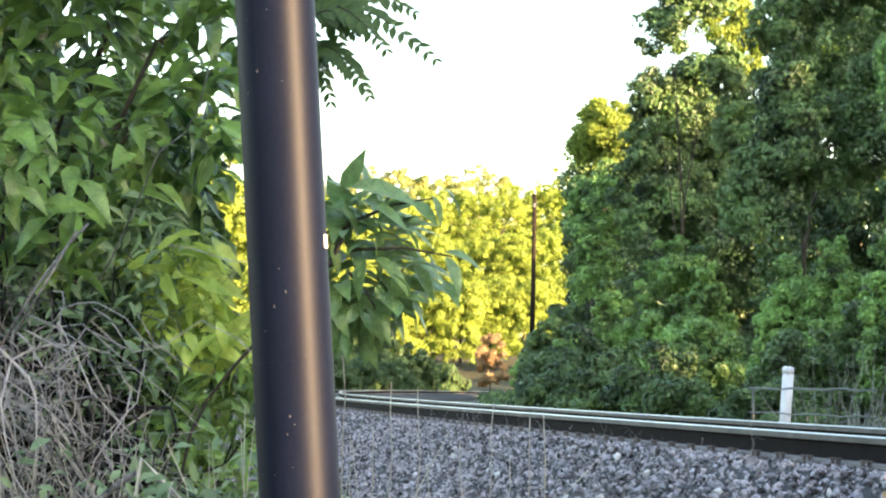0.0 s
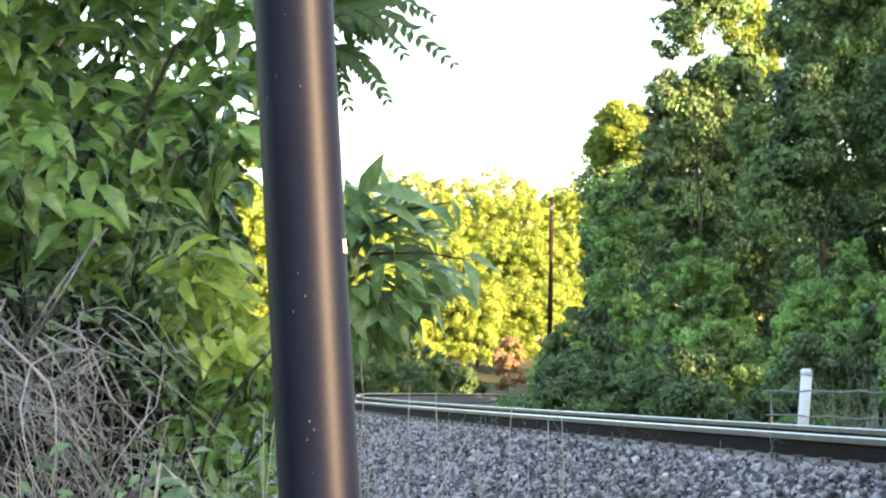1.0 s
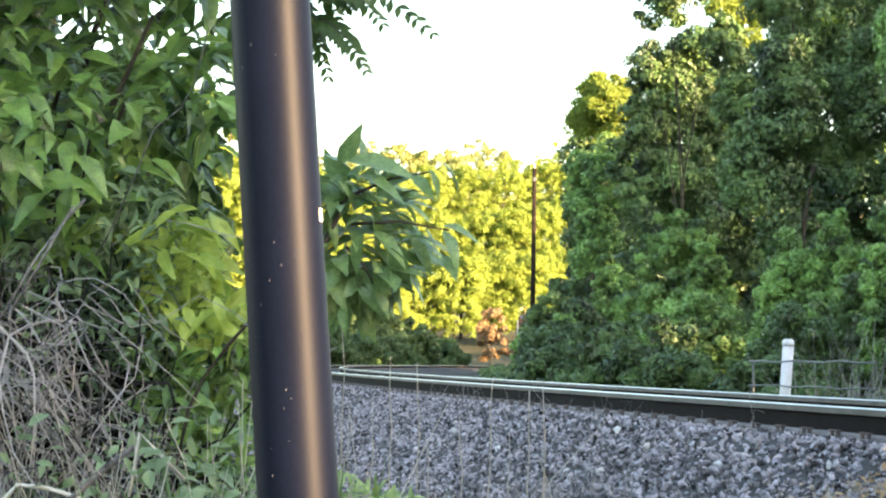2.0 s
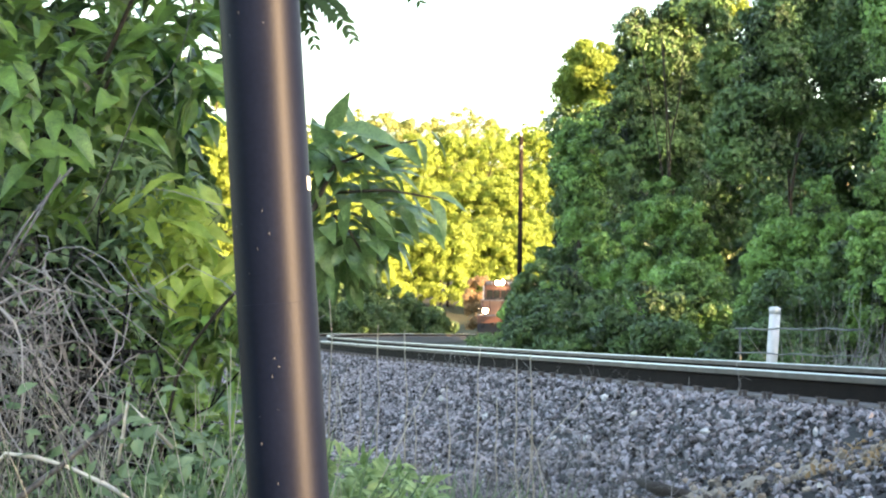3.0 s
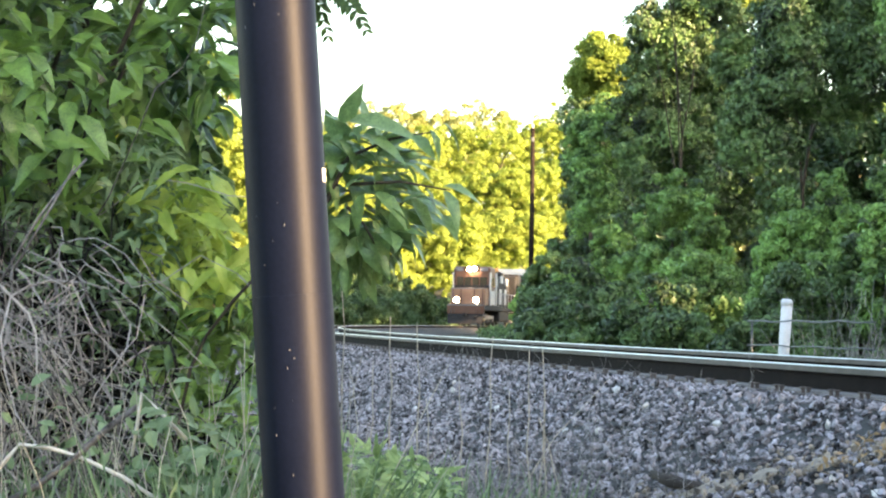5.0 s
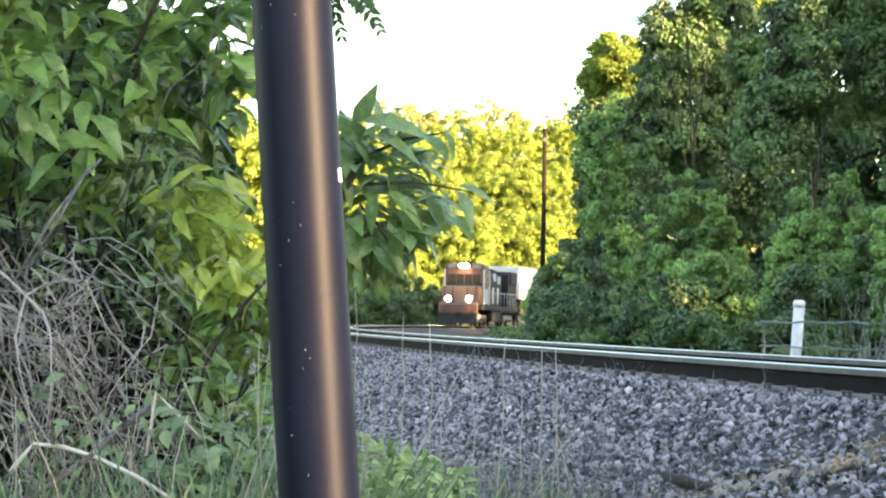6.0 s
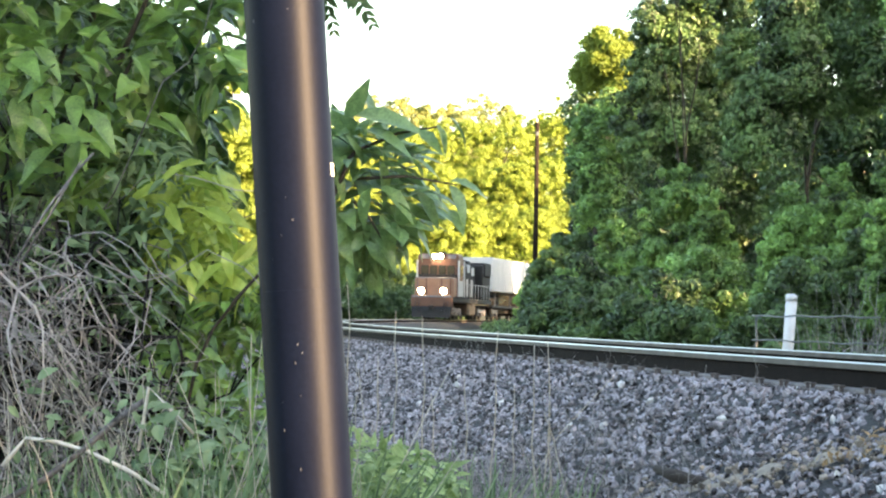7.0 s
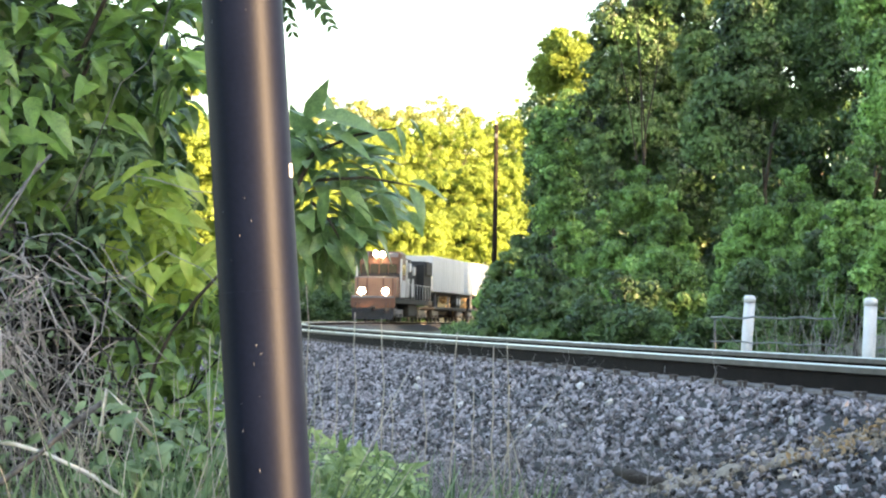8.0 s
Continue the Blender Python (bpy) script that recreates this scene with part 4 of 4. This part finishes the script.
    for name, line, r, mat, lab in sticks:
        pts = [bearing(*q) for q in line]
        bm = bmesh.new()
        tube(bm, [p - pts[0] for p in pts], [r * (0.8 + 0.2 * (i % 2)) for i in range(len(pts))], 7)
        ob = part(name, bm, mat)
        ob.location = pts[0]
        tagged(ob, lab, "stick")
    bm = bmesh.new()
    tube(bm, [(0, 0, 0), (0.018, 0, 0.006), (0.03, 0, 0.002)], [0.006, 0.0075, 0.005], 8)
    ob = part("cut_end", bm, M_STRAW, bpy.data.objects["cut_branch"], "pale cut end")


def blades(name, x0, x1, y0, y1, n, h0, h1, w, mat, seed, lab, z_of=None, lean=0.25):
    g = np.random.default_rng(seed)
    x, y = g.uniform(x0, x1, n), g.uniform(y0, y1, n)
    z = ground_height(x, y) - 0.03
    h = g.uniform(h0, h1, n)
    t = leaf_template(w, 0.35, 0.2)
    ways = np.stack([g.normal(0, lean, n), g.normal(0, lean, n), np.ones(n)], 1)
    ups = np.stack([g.normal(0, 1, n), g.normal(0, 1, n), g.normal(0, 0.2, n)], 1)
    ob = new(name, scatter(name, t, np.stack([x, y, z], 1), ways, ups, h, mat))
    tagged(ob, lab, "grass", kind="stuff")


def build_weeds():
    blades("grass", -1.4, -0.3, 4.3, 5.6, 3000, 0.35, 1.0, 0.014, L_GRASS, 71, "long green grass under the thicket")
    blades("grass", -0.42, 0.02, 6.2, 7.6, 500, 0.36, 0.72, 0.03, L_GRASS, 72, "fresh green grass beside the pole")
    blades("grass", 0.05, 0.5, 7.6, 9.5, 220, 0.25, 0.6, 0.02, L_GRASS, 73, "sparse grass at the foot of the ballast")
    g = np.random.default_rng(75)
    # broad-leaved weeds
    n = 380
    p = np.stack([g.uniform(-1.0, -0.32, n), g.uniform(4.7, 5.6, n), g.uniform(0.5, 1.22, n)], 1)
    ob = new("weeds", scatter("weeds", leaf_template(0.5, 0.3, 0.3), p, np.stack([g.normal(0, 0.7, n), g.normal(-0.4, 0.5, n), g.normal(0, 0.5, n)], 1), np.stack([g.normal(0, 0.4, n), g.normal(-0.5, 0.3, n), np.ones(n) * 0.8], 1), g.uniform(0.025, 0.06, n), L_GRASS))
    tagged(ob, "broad-leaved green weeds under the thicket", "weeds", kind="stuff")
    n = 1500
    p = np.stack([g.uniform(-0.36, 0.03, n), g.uniform(6.3, 7.2, n), g.uniform(0.5, 1.0, n)], 1)
    p[:, 2] -= np.interp(p[:, 0], [-0.3, 0.03], [0.0, 0.12])
    ob = new("weeds", scatter("weeds", leaf_template(0.4, 0.3, 0.3), p, np.stack([g.normal(0, 0.7, n), g.normal(-0.4, 0.5, n), g.normal(0.3, 0.5, n)], 1), np.stack([g.normal(0, 0.4, n), g.normal(-0.5, 0.3, n), np.ones(n) * 0.8], 1), g.uniform(0.035, 0.075, n), L_WEED))
    tagged(ob, "low green weeds beside the pole", "weeds", kind="stuff")
    n = 70
    p = np.array([bearing(b, r, q) for b, r, q in zip(g.uniform(-135, -96, n), g.uniform(-82, -36, n), g.uniform(4.6, 4.9, n))])
    ob = new("weeds", scatter("weeds", leaf_template(0.6, 0.3, 0.3), p, np.stack([g.normal(0, 0.5, n), g.normal(-0.4, 0.4, n), g.normal(0.5, 0.5, n)], 1), np.stack([g.normal(0, 0.4, n), g.normal(-0.5, 0.3, n), np.ones(n) * 0.8], 1), g.uniform(0.025, 0.055, n), L_SILVER))
    tagged(ob, "pale silvery broad-leaved weeds in the grass", "weeds", kind="stuff")
    # tall dead stems before the rail
    for b, top, lean in ((-44, 13, -4), (-23, 2, -2), (-11, -0.5, -3), (22, -6, -5), (39, -12, 4), (45, -10, 3), (46, -29, -9), (44, -42, 20), (30, -30, -3), (8, -24, 2), (-30, -18, -3), (-6, -34, 4)):
        d = 10.0
        p = bearing(b + lean, -75, d)
        z0 = float(ground_height(p.x, p.y)) - 0.02
        q = bearing(b, top, d)
        bm = bmesh.new()
        bend = g.uniform(-0.03, 0.03)
        tube(bm, [((q.x - p.x) * f + bend * math.sin(3.14 * f) + 0.006 * math.sin(17 * f + b), 0, (q.z - z0) * f) for f in np.linspace(0, 1, 8)], [0.0052 - 0.003 * f for f in np.linspace(0, 1, 8)], 6)
        ob = part("dead_stem", bm, M_STRAW)
        ob.location = (p.x, p.y, z0)
        tagged(ob, "thin bleached dead weed stem before the track", "stem", "dead stems")
    n = 1700
    x, y = g.normal(0.35, 0.55, n), g.uniform(9, 15, n)
    s = np.stack([x, y, ground_height(x, y) - 0.02], 1)
    e = s + np.stack([g.normal(0, 0.14, n), g.normal(0, 0.1, n), g.uniform(0.08, 0.24, n) + 0.3 * g.random(n) ** 3], 1)
    ob = new("dry_weeds", strands("dry_weeds", s, e, g.normal(size=(n, 3)) * 0.04, g.uniform(0.0015, 0.0035, n), M_TWIG, g))
    tagged(ob, "thin dry weeds on the ballast slope", "weeds", kind="stuff")
    n = 70
    s = np.stack([along(q, w, 0.0) for q, w in zip(g.uniform(-86, -76, n), g.uniform(1.3, 1.9, n))])
    s[:, 2] = ground_height(s[:, 0], s[:, 1])
    e = s + np.stack([g.normal(0, 0.08, n), g.normal(0, 0.06, n), g.uniform(0.12, 0.34, n)], 1)
    ob = new("dry_weeds", strands("dry_weeds", s, e, g.normal(size=(n, 3)) * 0.03, g.uniform(0.0015, 0.003, n), M_TWIG, g))
    tagged(ob, "small dry weeds rooted beside the rail", "weeds", kind="stuff")


def build_dirt():
    """A low ridge of sandy dirt with orange-brown flakes at the foot of the bank, and a dark timber scrap."""
    g = np.random.default_rng(81)
    root = new("dirt_ridge")
    a, c = Vector((0.85, 12.6, 0)), Vector((2.5, 10.6, 0))
    root.location = (a.x, a.y, 0)
    tagged(root, "low ridge of pale sandy dirt with orange-brown flakes below the ballast", "dirt", kind="stuff")
    nu, nv = 60, 9
    v = []
    for i in range(nu):
        p = a.lerp(c, i / (nu - 1))
        w = 0.09 + 0.07 * i / nu + 0.03 * math.sin(i * 0.9)
        for k in range(nv):
            o = (k / (nv - 1) - 0.5) * 2
            x, y = p.x + o * w * 0.7, p.y + o * w * 0.8
            z = float(ground_height(x, y)) + 0.03 + (0.035 + 0.02 * math.sin(i * 0.7)) * (1 - o * o) * math.sin(math.pi * (i + 0.5) / nu) ** 0.5 + g.normal() * 0.008 - 0.04 * abs(o) ** 3
            v.append((x - a.x, y - a.y, z))
    f = [(i * nv + k, i * nv + k + 1, (i + 1) * nv + k + 1, (i + 1) * nv + k) for i in range(nu - 1) for k in range(nv - 1)]
    ob = new("mound", mesh_of("mound", v, f, M_DIRT, True))
    ob.parent = root
    n = 800
    f = g.random(n) ** 0.45
    x, y = a.x + (c.x - a.x) * f + g.normal(0, 0.11, n), a.y + (c.y - a.y) * f + g.normal(0, 0.2, n)
    p = np.stack([x - a.x, y - a.y, ground_height(x, y) + 0.05 + g.uniform(-0.02, 0.03, n)], 1)
    ob = new("clods", scatter("clods", stone_template(33), p, g.normal(size=(n, 3)), g.normal(size=(n, 3)), 0.012 + 0.05 * g.random(n) ** 2, M_DIRT))
    ob.parent = root
    ob["kind"] = "stuff"
    n = 170
    x, y = g.normal(2.25, 0.2, n), g.normal(11.0, 0.14, n)
    p = np.stack([x - a.x, y - a.y, ground_height(x, y) + 0.06 + g.uniform(0, 0.05, n)], 1)
    ob = new("litter", scatter("litter", leaf_template(0.5, 0.3, 0.4), p, g.normal(size=(n, 3)), g.normal(size=(n, 3)) * 0.5 + np.array([0, 0, 1]), g.uniform(0.02, 0.06, n), L_BROWN))
    ob.parent = root
    ob["kind"] = "stuff"
    bm = bmesh.new()
    p = Vector((1.33, 12.0, 0))
    tube(bm, [(-0.2, 0.14, 0.09), (-0.1, 0.06, 0.055), (0, 0, 0.04), (0.1, -0.05, 0.02), (0.2, -0.14, 0.015), (0.3, -0.22, -0.005)], [0.022, 0.04, 0.03, 0.034, 0.022, 0.008], 6)
    ob = part("timber_scrap", bm, M_TIE)
    ob.location = (p.x, p.y, float(ground_height(p.x, p.y)) + 0.05)
    tagged(ob, "dark rotten scrap of timber on the ballast slope", "wood scrap")


def build_branch():
    """A bleached branch with a fork, lying at the foot of the ballast."""
    root = new("fallen_branch")
    x0, y0 = 1.15, 11.6
    root.location = (x0, y0, float(ground_height(x0, y0)) + 0.045)
    tagged(root, "bleached forked branch lying on the ballast foot", "branch")
    for name, line, r in (("stem", [(0, 0, 0.03), (0.2, -0.12, 0.05), (0.42, -0.2, 0.07), (0.66, -0.36, 0.08)], 0.011), ("fork", [(0.2, -0.12, 0.05), (0.36, -0.02, 0.09), (0.48, 0.04, 0.12)], 0.007)):
        bm = bmesh.new()
        tube(bm, line, [r * (1 - 0.16 * i) for i in range(len(line))], 7)
        part(name, bm, M_BLEACH, root)


build_vines()
build_weeds()
build_dirt()
build_branch()

# ---- the train ----
# nose paint has the lamps' warm glare put into its colour
P_NOSE = material("glare_orange_paint", (0.22, 0.11, 0.07), (0.32, 0.18, 0.12), 0.5, 0, 1.5, 20, 0.05)
P_CAB = material("dark_red_brown_paint", (0.07, 0.03, 0.02), (0.14, 0.06, 0.035), 0.5, 0, 1.5, 20, 0.05)
P_SIDE = material("grey_paint", (0.1, 0.1, 0.115), (0.2, 0.2, 0.22), 0.6, 0, 0.8, 12, 0.05)
P_DARK = material("sooty_black_steel", (0.006, 0.006, 0.007), (0.022, 0.021, 0.023), 0.75, 0.1, 2, 20, 0.1)
P_WHITE = material("pale_grey_car_paint", (0.46, 0.47, 0.48), (0.6, 0.6, 0.61), 0.6, 0, 0.5, 8, 0.05)
P_GLASS = material("dark_cab_glass", (0.01, 0.012, 0.014), (0.02, 0.022, 0.025), 0.08, 0, 1, 5, 0)
P_LAMP = glow("headlight_glow", (1.0, 0.76, 0.46), 60.0)


def wheelset(parent, y, r=0.5):
    bm = bmesh.new()
    for x in (-0.76, 0.76):
        disc(bm, x, 0, 0, r, 0.13, "x", 24)
        disc(bm, x * 0.93, 0, 0, r + 0.03, 0.03, "x", 24)
    disc(bm, 0, 0, 0, 0.09, 1.5, "x", 10)
    ob = part("wheelset", bm, P_DARK, parent)
    ob.location = (0, y, r)
    return ob


def truck(parent, y, axles):
    for a in axles:
        wheelset(parent, y + a)
    bm = bmesh.new()
    for x in (-1.12, 1.12):
        box(bm, x - 0.09, x + 0.09, y + axles[0] - 0.5, y + axles[-1] + 0.5, 0.55, 0.85, 0.03)
        for a in axles:
            box(bm, x - 0.13, x + 0.13, y + a - 0.2, y + a + 0.2, 0.32, 0.72, 0.03)
    box(bm, -1.0, 1.0, y - 0.3, y + 0.3, 0.5, 0.95, 0.02)
    part("truck_frame", bm, P_SIDE, parent)


def build_locomotive():
    root = new("locomotive")
    tagged(root, "freight diesel locomotive with lit headlight and ditch lights", "locomotive")
    bm = bmesh.new()
    box(bm, -1.5, 1.5, 0.6, 21.6, 1.25, 1.62, 0.03)
    part("underframe", bm, P_DARK, root)
    bm = bmesh.new()
    box(bm, -1.5, 1.5, 0.45, 0.75, 0.95, 1.75, 0.04)
    part("pilot_beam", bm, P_CAB, root)
    bm = bmesh.new()
    pts = [(-1.45, 0.4, 0.95), (1.45, 0.4, 0.95), (1.35, 0.1, 0.15), (-1.35, 0.1, 0.15), (-1.45, 0.55, 0.95), (1.45, 0.55, 0.95), (1.35, 0.3, 0.15), (-1.35, 0.3, 0.15)]
    v = [bm.verts.new(p) for p in pts]
    for f in ((0, 1, 2, 3), (5, 4, 7, 6), (0, 4, 5, 1), (3, 2, 6, 7), (1, 5, 6, 2), (4, 0, 3, 7)):
        bm.faces.new([v[i] for i in f])
    part("snow_plough", bm, P_DARK, root)
    bm = bmesh.new()
    box(bm, -0.14, 0.14, -0.2, 0.5, 0.78, 1.02, 0.04)
    part("coupler", bm, P_DARK, root)
    bm = bmesh.new()
    box(bm, -1.42, 1.42, 1.4, 3.2, 1.62, 3.05, 0.16)
    nose = part("nose", bm, P_NOSE, root, "broad orange nose")
    bm = bmesh.new()
    box(bm, -0.35, 0.35, 1.37, 1.42, 1.75, 2.8, 0.02)
    part("nose_door", bm, P_NOSE, nose)
    bm = bmesh.new()
    box(bm, -1.5, 1.5, 3.1, 5.6, 1.62, 4.8, 0.2)
    cab = part("cab", bm, P_CAB, root, "dark red-brown cab")
    for x in (-0.95, -0.32, 0.32, 0.95):
        bm = bmesh.new()
        box(bm, x - 0.28, x + 0.28, 3.06, 3.12, 3.3, 3.95, 0.03)
        part("windscreen", bm, P_GLASS, cab)
    bm = bmesh.new()
    box(bm, -1.44, 1.44, 3.05, 3.1, 3.06, 3.3, 0.02)
    part("sill_band", bm, P_DARK, cab, "black band under the windscreen")
    for x in (-1.5, 1.5):
        for y in (3.7, 4.65):
            bm = bmesh.new()
            box(bm, x - 0.03, x + 0.03, y, y + 0.75, 3.2, 3.95, 0.02)
            part("side_window", bm, P_GLASS, cab)
        bm = bmesh.new()
        box(bm, x - 0.025, x + 0.025, 3.2, 5.5, 1.7, 2.85, 0.02)
        part("side_panel", bm, P_WHITE, cab, "pale grey side panel")
    bm = bmesh.new()
    box(bm, -0.5, 0.5, 2.98, 3.2, 4.42, 4.78, 0.05)
    light = part("headlight_housing", bm, P_DARK, root)
    for x in (-0.2, 0.2):
        bm = bmesh.new()
        disc(bm, x, 2.95, 4.6, 0.17, 0.08)
        part("headlight", bm, P_LAMP, light, "bright warm headlight")
    for x in (-0.8, 0.8):
        bm = bmesh.new()
        disc(bm, x, 0.78, 2.06, 0.24, 0.24)
        h = part("ditch_light_housing", bm, P_DARK, root)
        bm = bmesh.new()
        disc(bm, x, 0.64, 2.06, 0.2, 0.06)
        part("ditch_light", bm, P_LAMP, h, "bright warm ditch light")
    for x in (-1.0, 1.0):
        bm = bmesh.new()
        box(bm, x - 0.3, x + 0.3, 3.0, 3.12, 4.42, 4.7, 0.02)
        part("number_board", bm, P_SIDE, cab, "grey number board")
    for x in (-1.2, -0.55, 0.55, 1.2):
        bm = bmesh.new()
        box(bm, x - 0.05, x + 0.05, 1.36, 1.42, 1.72, 2.95, 0.01)
        part("nose_stripe", bm, P_CAB, nose, "dark painted stripe")
    bm = bmesh.new()
    box(bm, -1.43, 1.43, 1.37, 1.42, 2.96, 3.03, 0.01)
    part("nose_edge", bm, P_SIDE, nose, "grey edge of the nose")
    bm = bmesh.new()
    box(bm, -1.45, 1.45, 0.42, 0.46, 1.6, 1.72, 0.01)
    part("sill_stripe", bm, P_SIDE, root, "grey sill stripe")
    for x in (-1.15, -0.9, 0.9, 1.15):
        bm = bmesh.new()
        tube(bm, [(x, 0.4, 1.3), (x, 0.15, 0.9), (x * 0.9, 0.15, 0.6), (x * 0.8, 0.3, 0.7)], [0.03] * 4, 6)
        part("air_hose", bm, P_DARK, root)
    for x in (-1.52, 1.52):
        for y in (3.0, 5.75):
            bm = bmesh.new()
            box(bm, x - 0.05, x + 0.05, y, y + 0.35, 1.65, 4.3, 0.02)
            part("corner_post", bm, P_WHITE, cab, "pale corner post of the cab")
    for x in (-0.97, 0.97):
        for y, z in ((6.3, 3.5), (8.4, 3.3), (11.2, 3.6), (13.6, 3.4)):
            bm = bmesh.new()
            box(bm, x - 0.1, x + 0.1, y, y + 0.9, z, z + 0.6, 0.04)
            part("louvre_box", bm, P_WHITE, root, "pale louvre box")
    bm = bmesh.new()
    box(bm, -0.95, 0.95, 5.6, 16.0, 1.62, 4.15, 0.12)
    part("long_hood", bm, P_DARK, root, "sooty engine hood")
    bm = bmesh.new()
    box(bm, -1.5, 1.5, 16.0, 20.6, 1.62, 4.3, 0.1)
    box(bm, -1.62, 1.62, 16.6, 20.2, 3.4, 4.5, 0.12)
    part("radiator_hood", bm, P_DARK, root, "black flared radiator hood")
    for k in range(8):
        for x in (-0.96, 0.96):
            bm = bmesh.new()
            box(bm, x - 0.02, x + 0.02, 5.9 + k * 1.25, 6.85 + k * 1.25, 1.8, 3.1 - 0.3 * (k % 2), 0.015)
            part("hood_door", bm, P_WHITE if k % 2 == 0 else P_DARK, root)
    for y in (7.0, 10.0, 13.2):
        bm = bmesh.new()
        box(bm, -0.7, 0.7, y, y + 1.6, 4.1, 4.55, 0.08)
        disc(bm, 0, y + 0.8, 4.58, 0.5, 0.1, "z")
        part("roof_fan", bm, P_DARK, root)
    bm = bmesh.new()
    box(bm, -1.35, 1.35, 8.6, 13.4, 0.35, 1.25, 0.15)
    part("fuel_tank", bm, P_DARK, root)
    truck(root, 4.2, (-2.0, 0, 2.0))
    truck(root, 17.8, (-2.0, 0, 2.0))
    for x in (-1.5, 1.5):
        bm = bmesh.new()
        for y in np.arange(5.8, 21.6, 1.6):
            tube(bm, [(x, y, 1.6), (x, y, 2.65)], [0.025, 0.025], 6)
        tube(bm, [(x, 5.8, 2.65), (x, 21.4, 2.65)], [0.025, 0.025], 6)
        part("handrail", bm, P_WHITE, root)
        bm = bmesh.new()
        for k in range(4):
            box(bm, x - 0.3, x + 0.02, 0.7, 1.3, 0.35 + 0.32 * k, 0.4 + 0.32 * k, 0.01)
        part("steps", bm, P_DARK, root)
        bm = bmesh.new()
        tube(bm, [(x * 0.96, 0.6, 1.7), (x * 0.96, 0.6, 2.75), (x * 0.7, 0.6, 2.75), (x * 0.7, 0.6, 1.7)], [0.016] * 4, 6)
        part("front_rail", bm, P_SIDE, root)
    bm = bmesh.new()
    box(bm, -0.3, 0.3, 4.2, 4.9, 4.78, 4.96, 0.06)
    part("horn_box", bm, P_DARK, root)
    return root


def build_flat_car():
    root = new("flat_car")
    tagged(root, "long dark steel flat car carrying a road trailer", "freight car", "cars of the train")
    bm = bmesh.new()
    box(bm, -1.4, 1.4, 0.2, 17.4, 0.98, 1.18, 0.03)
    part("deck", bm, P_DARK, root)
    bm = bmesh.new()
    box(bm, -0.35, 0.35, 0.6, 17.0, 0.6, 0.98, 0.03)
    part("centre_sill", bm, P_DARK, root)
    truck(root, 2.4, (-0.9, 0.9))
    truck(root, 15.2, (-0.9, 0.9))
    bm = bmesh.new()
    box(bm, -0.14, 0.14, -0.6, 18.2, 0.78, 1.0, 0.03)
    part("coupler", bm, P_DARK, root)
    return root


def build_trailer():
    root = new("road_trailer")
    tagged(root, "pale grey box road trailer riding on a flat car", "trailer", "trailers on the train")
    bm = bmesh.new()
    box(bm, -1.3, 1.3, 0.5, 16.6, 2.35, 5.1, 0.06)
    body = part("body", bm, P_WHITE, root)
    for x in (-1.3, 1.3):
        for k in range(13):
            bm = bmesh.new()
            y = 0.95 + k * 1.2
            box(bm, x - 0.03, x + 0.03, y, y + 0.08, 2.45, 4.95, 0.01)
            part("rib", bm, P_WHITE, body)
        bm = bmesh.new()
        box(bm, x * 0.75 - 0.07, x * 0.75 + 0.07, 3.6, 3.75, 1.18, 2.36, 0.01)
        part("landing_leg", bm, P_SIDE, root)
    bm = bmesh.new()
    box(bm, -0.5, 0.5, 1.0, 16.0, 2.15, 2.36, 0.02)
    part("chassis", bm, P_DARK, root)
    for y in (13.6, 14.9):
        for x in (-0.95, 0.95):
            bm = bmesh.new()
            disc(bm, x, y, 1.69, 0.51, 0.5, "x", 22)
            wheel = part("wheel", bm, P_DARK, root)
            bm = bmesh.new()
            disc(bm, x * 1.27, y, 1.69, 0.27, 0.04, "x", 18)
            part("rim", bm, P_WHITE, wheel, "pale steel rim")
    return root


LOCO = build_locomotive()
CARS, TRAILERS = [build_flat_car()], [build_trailer()]
for _ in range(2):
    CARS.append(copy_thing(CARS[0], pose(0, 0, 0)))
    TRAILERS.append(copy_thing(TRAILERS[0], pose(0, 0, 0)))
SPEED, FRONT = 9.7, 49.6              # metres a second; where the nose stands at the end


def rolling(s, length):
    """Pose of a vehicle of that length whose front is s metres along the bend."""
    p, q = along(s, 0, RAIL), along(s + length, 0, RAIL)
    return pose(p.x, p.y, p.z, 0, 0, math.degrees(math.atan2(-(q.x - p.x), q.y - p.y)))


def motions():
    times = [0, 1, 2, 3, 4, 5, 6, 7, 8]
    walk(LOCO, [(t, rolling(FRONT + SPEED * (8 - t), 22)) for t in times])
    for k in range(len(CARS)):
        rows = [(t, rolling(FRONT + SPEED * (8 - t) + 22.6 + 18.2 * k, 17.6)) for t in times]
        walk(CARS[k], rows)
        walk(TRAILERS[k], rows)


build_stones()
motions()
